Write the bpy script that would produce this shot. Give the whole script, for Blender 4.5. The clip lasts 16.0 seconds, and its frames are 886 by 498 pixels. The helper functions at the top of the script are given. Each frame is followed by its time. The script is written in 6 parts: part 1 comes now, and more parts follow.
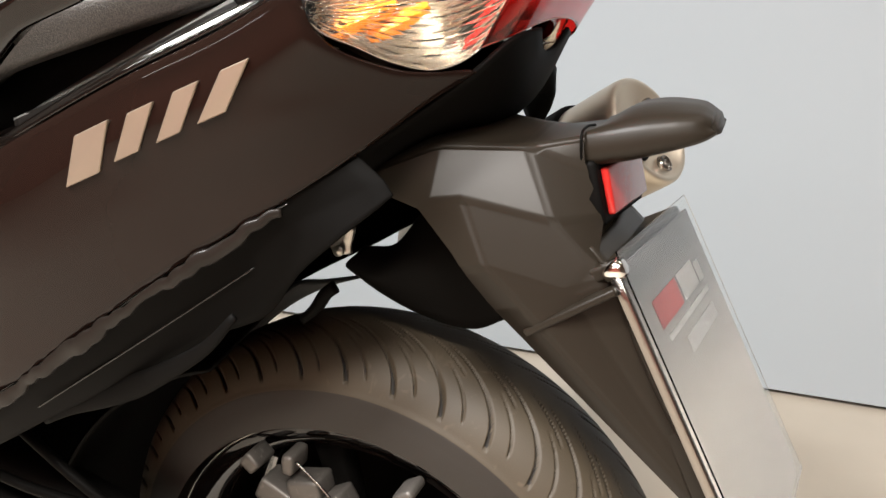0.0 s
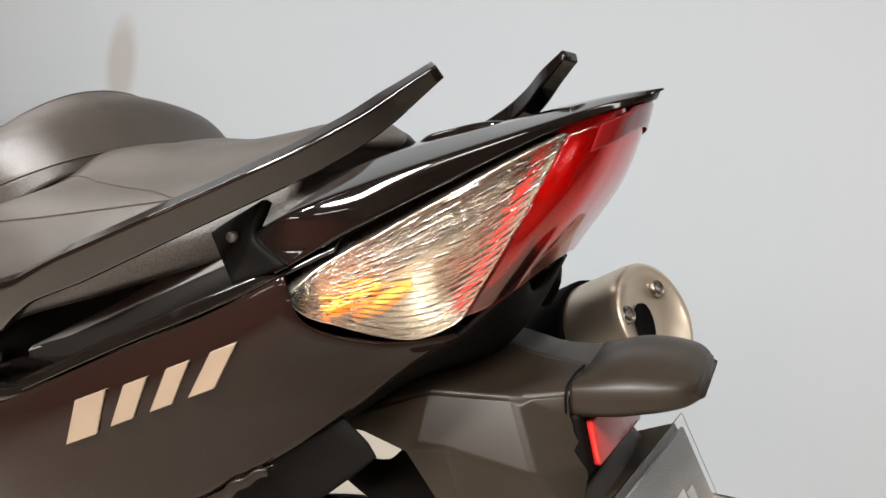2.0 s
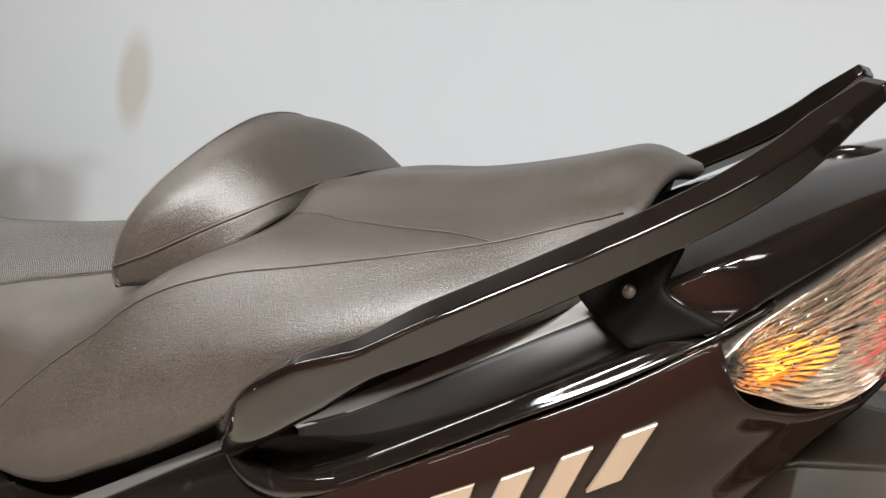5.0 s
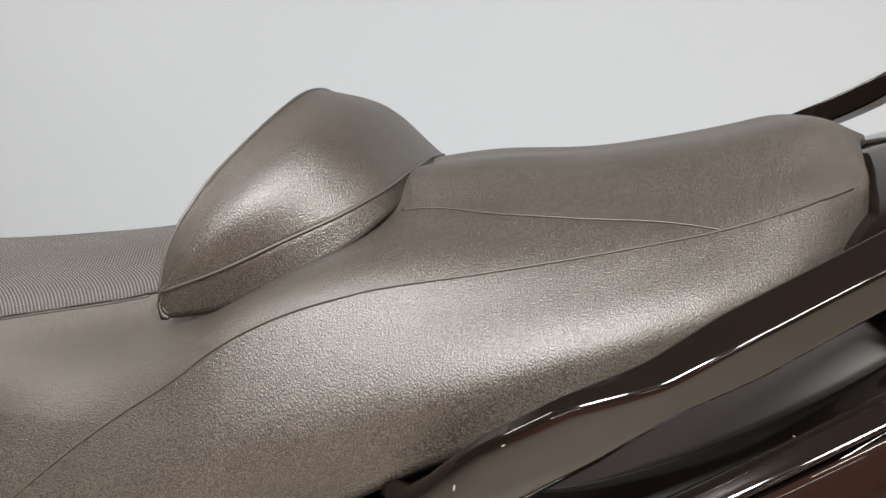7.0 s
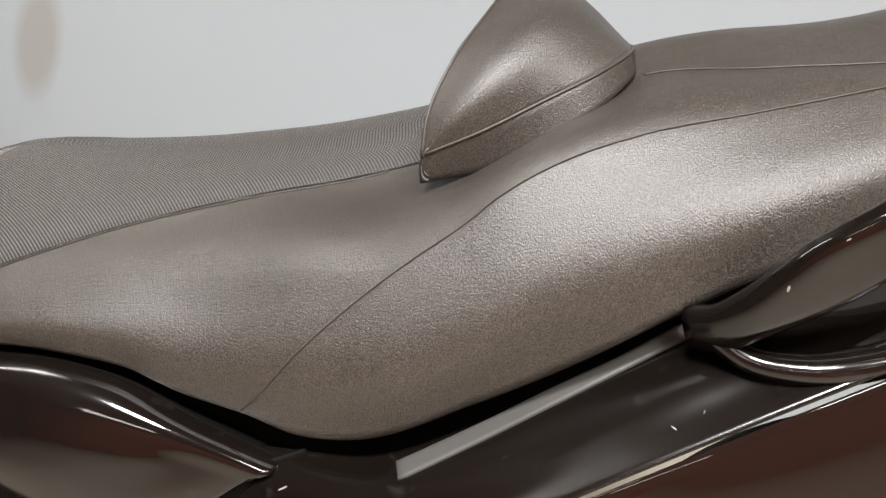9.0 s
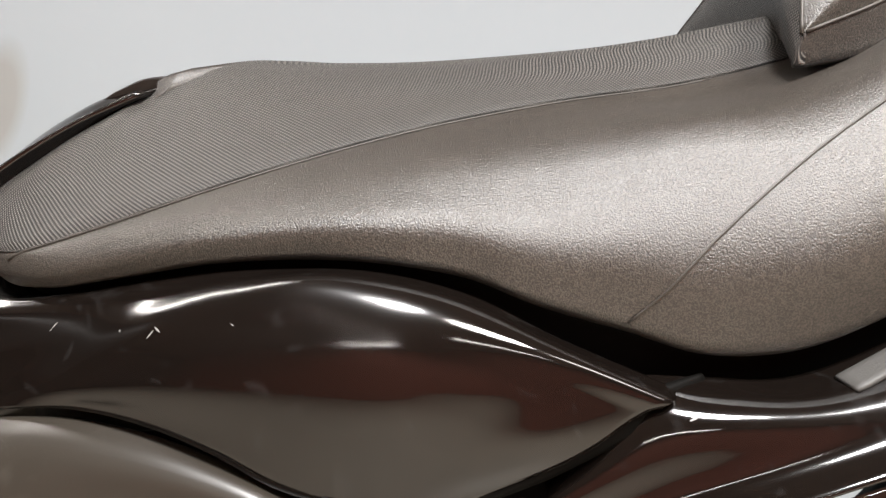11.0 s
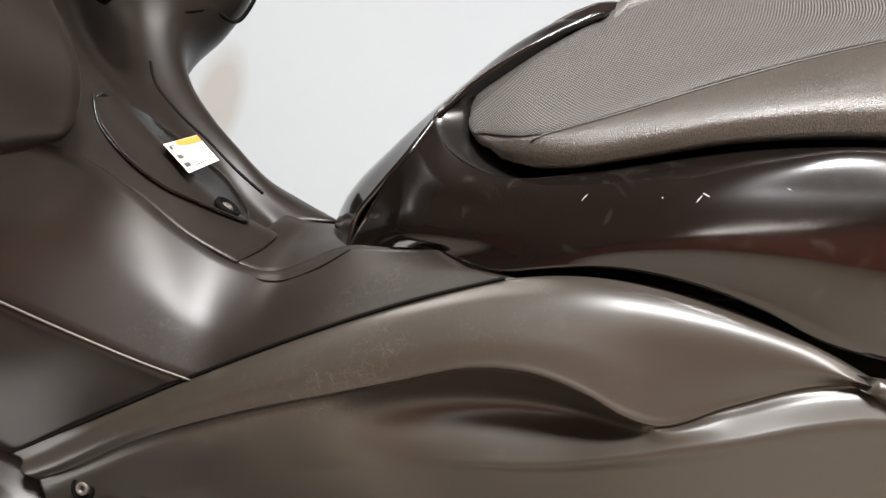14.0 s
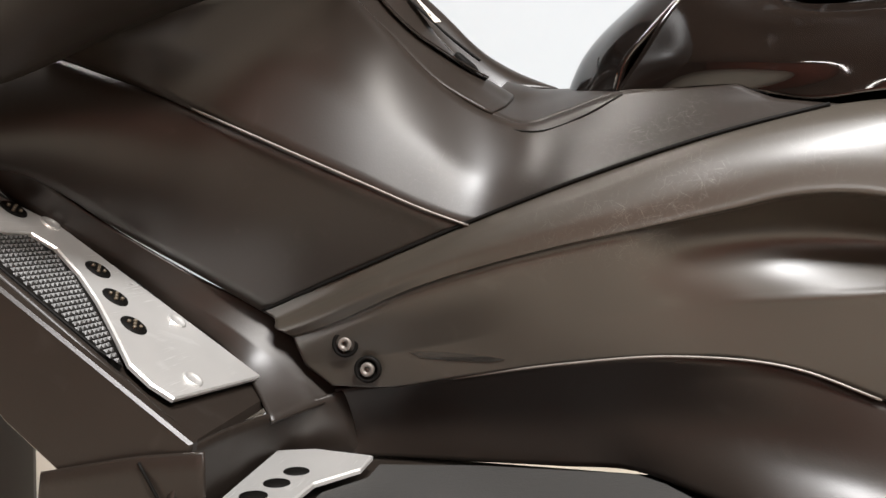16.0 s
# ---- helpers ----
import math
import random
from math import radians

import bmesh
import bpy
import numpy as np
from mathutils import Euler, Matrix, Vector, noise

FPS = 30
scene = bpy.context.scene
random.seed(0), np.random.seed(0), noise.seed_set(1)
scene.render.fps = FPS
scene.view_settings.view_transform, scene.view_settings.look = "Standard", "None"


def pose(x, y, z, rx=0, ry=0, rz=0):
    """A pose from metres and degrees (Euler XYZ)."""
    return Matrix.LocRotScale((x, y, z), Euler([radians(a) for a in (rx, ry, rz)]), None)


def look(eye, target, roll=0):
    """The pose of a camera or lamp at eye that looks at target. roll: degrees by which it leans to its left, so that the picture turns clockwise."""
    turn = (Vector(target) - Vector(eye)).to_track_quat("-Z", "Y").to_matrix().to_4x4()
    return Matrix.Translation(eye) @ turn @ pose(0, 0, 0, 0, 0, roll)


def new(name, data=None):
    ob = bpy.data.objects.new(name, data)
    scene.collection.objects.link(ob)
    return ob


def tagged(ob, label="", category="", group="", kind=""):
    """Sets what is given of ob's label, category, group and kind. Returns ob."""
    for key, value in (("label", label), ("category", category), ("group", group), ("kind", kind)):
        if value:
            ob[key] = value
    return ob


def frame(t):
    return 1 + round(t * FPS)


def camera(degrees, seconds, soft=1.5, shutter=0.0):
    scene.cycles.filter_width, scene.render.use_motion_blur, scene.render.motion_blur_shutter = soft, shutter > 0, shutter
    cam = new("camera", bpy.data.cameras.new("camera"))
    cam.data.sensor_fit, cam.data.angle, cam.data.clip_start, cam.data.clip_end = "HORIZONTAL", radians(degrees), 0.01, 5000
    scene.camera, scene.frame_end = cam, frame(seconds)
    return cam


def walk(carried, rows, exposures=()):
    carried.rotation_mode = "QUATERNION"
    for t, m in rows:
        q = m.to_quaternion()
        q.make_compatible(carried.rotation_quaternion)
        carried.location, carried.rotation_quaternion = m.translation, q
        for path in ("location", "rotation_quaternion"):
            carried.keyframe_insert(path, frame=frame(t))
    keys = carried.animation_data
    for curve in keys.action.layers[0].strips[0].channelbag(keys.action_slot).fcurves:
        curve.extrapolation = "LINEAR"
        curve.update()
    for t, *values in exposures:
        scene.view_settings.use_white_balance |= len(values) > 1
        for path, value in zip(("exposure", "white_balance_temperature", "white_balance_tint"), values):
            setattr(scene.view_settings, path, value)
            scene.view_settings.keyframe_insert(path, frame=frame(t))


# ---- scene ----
EXPOSURES = [(0.0, -0.04), (4.0, 0.04), (7.0, 0.02), (8.7, -0.08), (11.0, 0.10), (12.5, 0.28), (14.5, 0.42), (16.0, 0.52)]
cam = camera(60.97, 16.0)
# seconds, place of the lens, yaw, pitch, roll
PATH = [
    (0.0, 0.3140, -0.5982, 0.8517, 22.40, -16.44, 0.15),
    (0.5, 0.3258, -0.5997, 0.8920, 24.31, -15.18, 0.13),
    (1.0, 0.3357, -0.5864, 0.9238, 25.35, -14.20, -0.02),
    (1.5, 0.3450, -0.5648, 0.9616, 25.64, -13.51, -0.15),
    (2.0, 0.3425, -0.5589, 0.9992, 25.88, -12.76, -0.11),
    (2.5, 0.3286, -0.5643, 1.0174, 25.97, -12.41, -0.18),
    (3.0, 0.2810, -0.5797, 1.0230, 26.44, -12.23, -0.16),
    (3.5, 0.2151, -0.5905, 1.0215, 26.87, -12.13, -0.09),
    (4.0, 0.1531, -0.6104, 1.0155, 27.26, -12.08, 0.10),
    (4.2, 0.1348, -0.6141, 1.0116, 27.15, -11.84, 0.17),
    (6.3, -0.0843, -0.5225, 0.9841, 9.75, -12.37, -0.41),
    (6.5, -0.1061, -0.5259, 0.9806, 9.12, -12.35, -0.21),
    (7.0, -0.1737, -0.5406, 0.9827, 8.90, -11.90, 0.79),
    (7.5, -0.2323, -0.5651, 0.9870, 9.09, -11.92, 1.64),
    (8.0, -0.2713, -0.5864, 0.9752, 8.68, -12.74, 2.06),
    (8.5, -0.2927, -0.5965, 0.9549, 9.60, -13.44, 2.55),
    (8.7, -0.2986, -0.5998, 0.9418, 10.54, -13.59, 2.54),
    (10.8, -0.5697, -0.5860, 0.7683, 0.71, -3.41, 1.88),
    (11.0, -0.6010, -0.5623, 0.7805, 1.03, -3.58, 1.67),
    (11.5, -0.6701, -0.5074, 0.7816, 2.22, -1.57, 2.07),
    (12.0, -0.7049, -0.4894, 0.7712, 5.74, -1.76, 1.33),
    (12.5, -0.7382, -0.5230, 0.7561, 8.12, -1.38, 0.13),
    (13.0, -0.7700, -0.5665, 0.7363, 9.09, -0.80, -0.54),
    (13.5, -0.7925, -0.5950, 0.7131, 8.89, -0.48, -0.77),
    (14.0, -0.8292, -0.6168, 0.6970, 8.25, -0.77, -0.76),
    (14.5, -0.8657, -0.6267, 0.6790, 8.08, -1.18, -0.69),
    (15.0, -0.9138, -0.6210, 0.6601, 8.99, -1.68, -0.58),
    (15.5, -0.9627, -0.6159, 0.6351, 9.64, -2.41, -0.52),
    (16.0, -0.9948, -0.6183, 0.6148, 9.26, -2.87, -0.63),
]
walk(cam, [(t, pose(x, y, z, 90 + p, 0, w) @ pose(0, 0, 0, 0, 0, -r)) for t, x, y, z, w, p, r in PATH], EXPOSURES)

# ---------------------------------------------------------------- light
world = bpy.data.worlds.new("world")
scene.world = world
world.use_nodes = True
world.node_tree.nodes["Background"].inputs[0].default_value = (0.75, 0.86, 1.0, 1)
world.node_tree.nodes["Background"].inputs[1].default_value = 0.25


def tube_light(x, y, z, length, turn, watts, colour):
    """A tube-shaped lamp under the ceiling."""
    lamp = bpy.data.lights.new("tube_light", "AREA")
    lamp.shape, lamp.size, lamp.size_y = "RECTANGLE", length, 0.14
    lamp.energy, lamp.color = watts, colour
    ob = new("tube_light", lamp)
    ob.matrix_world = pose(x, y, z, 0, 0, turn)
    return ob


# the two at y > 0 are added fill that brightens the wall
TUBE_SHAPED = [(-1.3, -3.5, 0, 26), (0.9, -3.0, 0, 16), (-1.95, 0.2, 0, 26), (1.3, 0.4, 0, 6)]
for tx, ty, tturn, twatts in TUBE_SHAPED:
    tube_light(tx, ty, 2.42, 1.2, tturn, twatts, (1.0, 0.945, 0.89))
# the third one is added fill for the tail lamp
for px, py, long, wide, watts, colour in ((-0.5, -1.2, 0.46, 0.36, 122, (0.98, 0.97, 0.97)), (0.45, -1.45, 0.75, 0.5, 100, (1.0, 0.955, 0.90)), (1.4, -1.5, 0.75, 0.5, 22, (1.0, 0.955, 0.90))):
    spot = bpy.data.lights.new("panel_light", "AREA")
    spot.shape, spot.size, spot.size_y = "ELLIPSE", long, wide
    spot.energy, spot.color = watts, colour
    new("panel_light", spot).matrix_world = pose(px, py, 2.42)


# ---------------------------------------------------------------- materials
def material(name, colour, rough=0.5, metal=0.0, coat=0.0, grain=0.0, scale=200.0, spread=0.15, wear=0.0, wear_scale=9.0,
             wear_colour=None, spec=0.5, rough_spread=0.1, speck=0.0):
    """A surface with grain in its relief, and stains and wear in colour and gloss."""
    m = bpy.data.materials.new(name)
    m.use_nodes = True
    n, l = m.node_tree.nodes, m.node_tree.links
    b = n["Principled BSDF"]
    b.inputs["Metallic"].default_value = metal
    b.inputs["Coat Weight"].default_value = coat
    b.inputs["Coat Roughness"].default_value = 0.03
    b.inputs["Specular IOR Level"].default_value = spec
    tc = n.new("ShaderNodeTexCoord")
    big = n.new("ShaderNodeTexNoise")
    big.inputs["Scale"].default_value, big.inputs["Detail"].default_value = wear_scale, 6
    small = n.new("ShaderNodeTexNoise")
    small.inputs["Scale"].default_value, small.inputs["Detail"].default_value = scale, 3
    l.new(tc.outputs["Object"], big.inputs["Vector"])
    l.new(tc.outputs["Object"], small.inputs["Vector"])
    mix = n.new("ShaderNodeMix")
    mix.data_type = "RGBA"
    dark = tuple(c * (1 - spread) for c in colour)
    light = tuple(min(1, c * (1 + spread)) for c in colour)
    mix.inputs[6].default_value, mix.inputs[7].default_value = (*dark, 1), (*light, 1)
    l.new(big.outputs["Fac"], mix.inputs[0])
    out = mix.outputs[2]
    if speck:
        # speck puts the shade of the grain's pits into the colour
        pits = n.new("ShaderNodeMapRange")
        pits.inputs["From Min"].default_value, pits.inputs["From Max"].default_value = 0.42, 0.60
        pits.inputs["To Min"].default_value, pits.inputs["To Max"].default_value = 1 - speck, 1 + speck
        l.new(small.outputs["Fac"], pits.inputs["Value"])
        pit_shade = n.new("ShaderNodeMix")
        pit_shade.data_type, pit_shade.blend_type = "RGBA", "MULTIPLY"
        pit_shade.inputs[0].default_value = 1.0
        l.new(out, pit_shade.inputs[6])
        l.new(pits.outputs[0], pit_shade.inputs[7])
        out = pit_shade.outputs[2]
    if wear:
        ramp = n.new("ShaderNodeValToRGB")
        ramp.color_ramp.elements[0].position, ramp.color_ramp.elements[1].position = 0.62, 0.75
        mark = n.new("ShaderNodeTexNoise")
        mark.inputs["Scale"].default_value, mark.inputs["Detail"].default_value, mark.inputs["Distortion"].default_value = wear_scale * 3, 8, 1.5
        l.new(tc.outputs["Object"], mark.inputs["Vector"])
        l.new(mark.outputs["Fac"], ramp.inputs["Fac"])
        amount = n.new("ShaderNodeMath")
        amount.operation, amount.inputs[1].default_value = "MULTIPLY", wear
        l.new(ramp.outputs["Color"], amount.inputs[0])
        worn = n.new("ShaderNodeMix")
        worn.data_type = "RGBA"
        worn.inputs[7].default_value = (*(wear_colour or tuple(min(1, c * 3 + 0.03) for c in colour)), 1)
        l.new(amount.outputs[0], worn.inputs[0])
        l.new(out, worn.inputs[6])
        out = worn.outputs[2]
    l.new(out, b.inputs["Base Color"])
    rr = n.new("ShaderNodeMapRange")
    rr.inputs["To Min"].default_value, rr.inputs["To Max"].default_value = max(0.01, rough * (1 - rough_spread)), min(1, rough * (1 + rough_spread))
    l.new(big.outputs["Fac"], rr.inputs["Value"])
    l.new(rr.outputs[0], b.inputs["Roughness"])
    if grain:
        bump = n.new("ShaderNodeBump")
        bump.inputs["Strength"].default_value, bump.inputs["Distance"].default_value = 0.6, grain
        l.new(small.outputs["Fac"], bump.inputs["Height"])
        l.new(bump.outputs[0], b.inputs["Normal"])
    return m


GLOSS = material("gloss_black_lacquer", (0.0040, 0.0029, 0.0024), 0.07, spec=0.48, grain=0.00002, scale=60, wear=0.10, wear_scale=14, wear_colour=(0.08, 0.08, 0.08))
PANEL = material("gloss_dark_brown_lacquer", (0.0095, 0.0050, 0.0038), 0.035, spec=0.2, grain=0.00002, scale=50)
MATTE = material("matte_black_plastic", (0.0105, 0.008, 0.0064), 0.36, spec=0.22, grain=0.00006, scale=900, wear=0.08, wear_scale=12)
TRIM = material("satin_grey_plastic", (0.0235, 0.0198, 0.0156), 0.35, spec=0.42, grain=0.00004, scale=1100, wear=0.10, wear_scale=10)
LEDGE = material("dusty_grey_ledge_plastic", (0.05, 0.048, 0.045), 0.5, spec=0.35, grain=0.0003, scale=900, spread=0.25)
SILVER = material("silver_grey_plastic", (0.15, 0.145, 0.135), 0.45, spec=0.4, grain=0.0003, scale=900, spread=0.2)
FENDER = material("matte_grey_fender_plastic", (0.0165, 0.0128, 0.0090), 0.40, spec=0.2, grain=0.00006, scale=1200)
BLACK = material("dull_black_metal", (0.003, 0.0027, 0.0024), 0.6, grain=0.0001, scale=400, spec=0.05)
LEATHER = material("grained_seat_vinyl", (0.0295, 0.0247, 0.0202), 0.39, grain=0.00085, scale=1100, spread=0.2, wear_scale=20, spec=0.66, speck=0.6)
PIPING = material("seat_piping", (0.035, 0.030, 0.025), 0.5, grain=0.0002, scale=800)
RUBBER = material("tyre_rubber", (0.046, 0.034, 0.020), 0.62, grain=0.0002, scale=700, wear=0.25, wear_scale=16, wear_colour=(0.16, 0.12, 0.085))
ALU = material("brushed_aluminium", (0.52, 0.51, 0.495), 0.46, metal=0.8, grain=0.00008, scale=500, wear=0.3, wear_colour=(0.75, 0.75, 0.74))
CHROME = material("chrome", (0.85, 0.83, 0.8), 0.08, metal=1.0)
EMBLEM = material("champagne_emblem", (0.32, 0.255, 0.195), 0.32, metal=0.6)
STEEL = material("bolt_steel", (0.35, 0.33, 0.30), 0.3, metal=1.0)
CHROME_DARK = material("dark_chrome", (0.30, 0.28, 0.26), 0.25, metal=1.0)
STEEL_DULL = material("dusty_metal", (0.10, 0.09, 0.08), 0.5, metal=0.5, spread=0.3, wear=0.3, wear_scale=40)
MUFFLER = material("champagne_muffler_metal", (0.62, 0.55, 0.45), 0.38, metal=0.85, grain=0.00005, scale=300)
WALL = material("painted_wall", (0.394, 0.436, 0.468), 0.75, grain=0.0002, scale=60, spread=0.03, wear_scale=1.2)
SIDEWALL = material("sidewall_rubber", (0.014, 0.011, 0.008), 0.6, grain=0.0001, scale=500)
DEEP_RED = material("deep_red_lens", (0.13, 0.006, 0.006), 0.12)
GROOVE = material("groove_rubber", (0.012, 0.010, 0.008), 0.8)
FLOOR = material("beige_stone_floor", (0.50, 0.44, 0.36), 0.42, grain=0.0003, scale=80, spread=0.10, wear_scale=5)
BACK = material("brown_back_wall", (0.42, 0.12, 0.08), 0.7, grain=0.0002, scale=40)
RUBBER_DARK = material("pad_rubber", (0.022, 0.021, 0.020), 0.5, grain=0.0006, scale=700)
# plastic for the hollow under the rail, its shade put into the colour
HOLLOW = material("shaded_satin_plastic", (0.008, 0.0066, 0.0055), 0.42, spread=0.2, spec=0.2, grain=0.00003, scale=900)
DARK = material("dark_smooth_plastic", (0.006, 0.0055, 0.005), 0.22, spread=0.2)
SIDE = material("dark_brown_wall", (0.10, 0.07, 0.055), 0.7, grain=0.0002, scale=40)
CEIL = material("dark_brown_ceiling", (0.19, 0.145, 0.118), 0.8, grain=0.0002, scale=40, spread=0.03)
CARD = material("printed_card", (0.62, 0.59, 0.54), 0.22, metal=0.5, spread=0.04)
PAPER = material("sticker_paper", (0.56, 0.52, 0.45), 0.5, spread=0.06, wear=0.2, wear_colour=(0.1, 0.08, 0.06))
ORANGE = material("orange_print", (0.70, 0.21, 0.03), 0.5)
INK = material("dark_print", (0.06, 0.055, 0.05), 0.5)
WHITE = material("white_print", (0.75, 0.74, 0.72), 0.5)
RED_PRINT = material("red_print", (0.5, 0.05, 0.04), 0.5)


def clear(name, colour, rough=0.03, ior=1.46, transmission=1.0):
    m = bpy.data.materials.new(name)
    m.use_nodes = True
    b = m.node_tree.nodes["Principled BSDF"]
    b.inputs["Base Color"].default_value = (*colour, 1)
    b.inputs["Roughness"].default_value, b.inputs["IOR"].default_value = rough, ior
    b.inputs["Transmission Weight"].default_value = transmission
    return m


# a soft brownish shadow painted into the wall's colour
n, l = WALL.node_tree.nodes, WALL.node_tree.links
bs = n["Principled BSDF"]
tc = n.new("ShaderNodeTexCoord")
mp = n.new("ShaderNodeMapping")
mp.vector_type = "TEXTURE"
mp.inputs["Location"].default_value, mp.inputs["Rotation"].default_value, mp.inputs["Scale"].default_value = (-1.70, 1.25, 1.045), (0, radians(17), 0), (0.080, 1.0, 0.18)
gr = n.new("ShaderNodeTexGradient")
gr.gradient_type = "SPHERICAL"
rp = n.new("ShaderNodeValToRGB")
rp.color_ramp.elements[0].position, rp.color_ramp.elements[1].position = 0.03, 0.45
rp.color_ramp.elements[1].color = (0.55, 0.55, 0.55, 1)
mx = n.new("ShaderNodeMix")
mx.data_type = "RGBA"
mx.inputs[7].default_value = (0.27, 0.245, 0.205, 1)
l.new(tc.outputs["Object"], mp.inputs["Vector"])
l.new(mp.outputs[0], gr.inputs["Vector"])
l.new(gr.outputs["Fac"], rp.inputs["Fac"])
l.new(rp.outputs["Color"], mx.inputs[0])
l.new(bs.inputs["Base Color"].links[0].from_socket, mx.inputs[6])
l.new(mx.outputs[2], bs.inputs["Base Color"])

LENS = clear("clear_lens", (0.95, 0.93, 0.88))
RED_LENS = clear("red_lens", (0.80, 0.02, 0.015), 0.06, 1.6)
AMBER = clear("amber_bulb", (0.95, 0.30, 0.02), 0.15, transmission=0.35)
ACRYL = clear("acrylic_sheet", (0.96, 0.97, 0.96), 0.02, 1.3)
REFLECT = material("faceted_reflector", (0.66, 0.60, 0.52), 0.2, metal=0.92, grain=0.0025, scale=28)
RED_REFLEX = material("red_reflex", (0.36, 0.016, 0.013), 0.2, coat=0.5, grain=0.0004, scale=600)



# the card's reflection, grey at the top to cream, is painted into its colour
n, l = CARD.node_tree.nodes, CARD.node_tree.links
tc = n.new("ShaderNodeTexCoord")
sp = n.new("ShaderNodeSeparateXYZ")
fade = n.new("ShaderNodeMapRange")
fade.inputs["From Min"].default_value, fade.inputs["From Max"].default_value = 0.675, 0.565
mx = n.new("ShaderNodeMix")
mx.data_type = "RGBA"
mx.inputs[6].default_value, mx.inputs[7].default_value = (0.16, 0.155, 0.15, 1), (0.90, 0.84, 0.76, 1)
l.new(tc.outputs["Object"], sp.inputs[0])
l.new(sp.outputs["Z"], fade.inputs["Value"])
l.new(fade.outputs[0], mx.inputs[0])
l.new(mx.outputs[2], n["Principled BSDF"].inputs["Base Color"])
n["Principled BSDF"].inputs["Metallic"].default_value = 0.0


def scratched(m, spots, overall, colour, rough, length=0.018, width=0.0004, amount=1.0, haze=0.0, relief=0.00006, even=False):
    """Fine straight scratches in several directions, thick in the given spots."""
    n, l = m.node_tree.nodes, m.node_tree.links
    b = n["Principled BSDF"]
    tc = n.new("ShaderNodeTexCoord")
    lines = None
    for k, turn in enumerate((12, 47, 81, 118, 155)):
        mp = n.new("ShaderNodeMapping")
        mp.vector_type = "TEXTURE"
        mp.inputs["Location"].default_value = (0.37 * k, 0, 0.21 * k)
        mp.inputs["Rotation"].default_value = (0, radians(turn), 0)
        mp.inputs["Scale"].default_value = (width, 0.03, length)
        nz = n.new("ShaderNodeTexNoise")
        nz.inputs["Scale"].default_value, nz.inputs["Detail"].default_value = 1.0, 1.0
        rng = n.new("ShaderNodeMapRange")
        rng.inputs["From Min"].default_value, rng.inputs["From Max"].default_value = 0.69, 0.76
        l.new(tc.outputs["Object"], mp.inputs["Vector"])
        l.new(mp.outputs[0], nz.inputs["Vector"])
        l.new(nz.outputs["Fac"], rng.inputs["Value"])
        if lines is None:
            lines = rng.outputs[0]
        else:
            mxm = n.new("ShaderNodeMath")
            mxm.operation = "MAXIMUM"
            l.new(lines, mxm.inputs[0])
            l.new(rng.outputs[0], mxm.inputs[1])
            lines = mxm.outputs[0]
    patch = n.new("ShaderNodeTexNoise")
    patch.inputs["Scale"].default_value, patch.inputs["Detail"].default_value = 22, 4
    l.new(tc.outputs["Object"], patch.inputs["Vector"])
    pr = n.new("ShaderNodeMapRange")
    pr.inputs["From Min"].default_value, pr.inputs["From Max"].default_value, pr.inputs["To Max"].default_value = 0.50, 0.68, overall
    l.new(patch.outputs["Fac"], pr.inputs["Value"])
    mask, film = pr.outputs[0], None
    for place, size in spots:
        mp = n.new("ShaderNodeMapping")
        mp.vector_type = "TEXTURE"
        mp.inputs["Location"].default_value, mp.inputs["Scale"].default_value = place, size
        mp.inputs["Rotation"].default_value = (0, radians(-18), 0)
        gr = n.new("ShaderNodeTexGradient")
        gr.gradient_type = "SPHERICAL"
        gm = n.new("ShaderNodeMath")
        gm.operation, gm.inputs[1].default_value, gm.use_clamp = "MULTIPLY", amount, True
        gp = n.new("ShaderNodeMath")
        gp.operation = "MULTIPLY"
        pw = n.new("ShaderNodeMapRange")
        pw.inputs["From Min"].default_value, pw.inputs["From Max"].default_value = (0.1, 0.3) if even else (0.36, 0.58)
        mxm = n.new("ShaderNodeMath")
        mxm.operation = "MAXIMUM"
        l.new(tc.outputs["Object"], mp.inputs["Vector"])
        l.new(mp.outputs[0], gr.inputs["Vector"])
        l.new(gr.outputs["Fac"], gm.inputs[0])
        l.new(patch.outputs["Fac"], pw.inputs["Value"])
        l.new(gm.outputs[0], gp.inputs[0])
        l.new(pw.outputs[0], gp.inputs[1])
        l.new(mask, mxm.inputs[0])
        l.new(gp.outputs[0], mxm.inputs[1])
        mask = mxm.outputs[0]
        if film is None:
            film = gr.outputs["Fac"]
        else:
            fm = n.new("ShaderNodeMath")
            fm.operation = "MAXIMUM"
            l.new(film, fm.inputs[0])
            l.new(gr.outputs["Fac"], fm.inputs[1])
            film = fm.outputs[0]
    am = n.new("ShaderNodeMath")
    am.operation = "MULTIPLY"
    l.new(lines, am.inputs[0])
    l.new(mask, am.inputs[1])
    mc = n.new("ShaderNodeMix")
    mc.data_type = "RGBA"
    mc.inputs[7].default_value = (*colour, 1)
    l.new(am.outputs[0], mc.inputs[0])
    l.new(b.inputs["Base Color"].links[0].from_socket, mc.inputs[6])
    l.new(mc.outputs[2], b.inputs["Base Color"])
    dull = n.new("ShaderNodeMath")
    dull.operation, dull.inputs[1].default_value = "MULTIPLY_ADD", haze
    if film is not None:
        l.new(film, dull.inputs[0])
    else:
        dull.inputs[0].default_value = 0.0
    l.new(b.inputs["Roughness"].links[0].from_socket, dull.inputs[2])
    mr = n.new("ShaderNodeMix")
    mr.inputs[3].default_value = rough
    l.new(am.outputs[0], mr.inputs[0])
    l.new(dull.outputs[0], mr.inputs[2])
    l.new(mr.outputs[0], b.inputs["Roughness"])
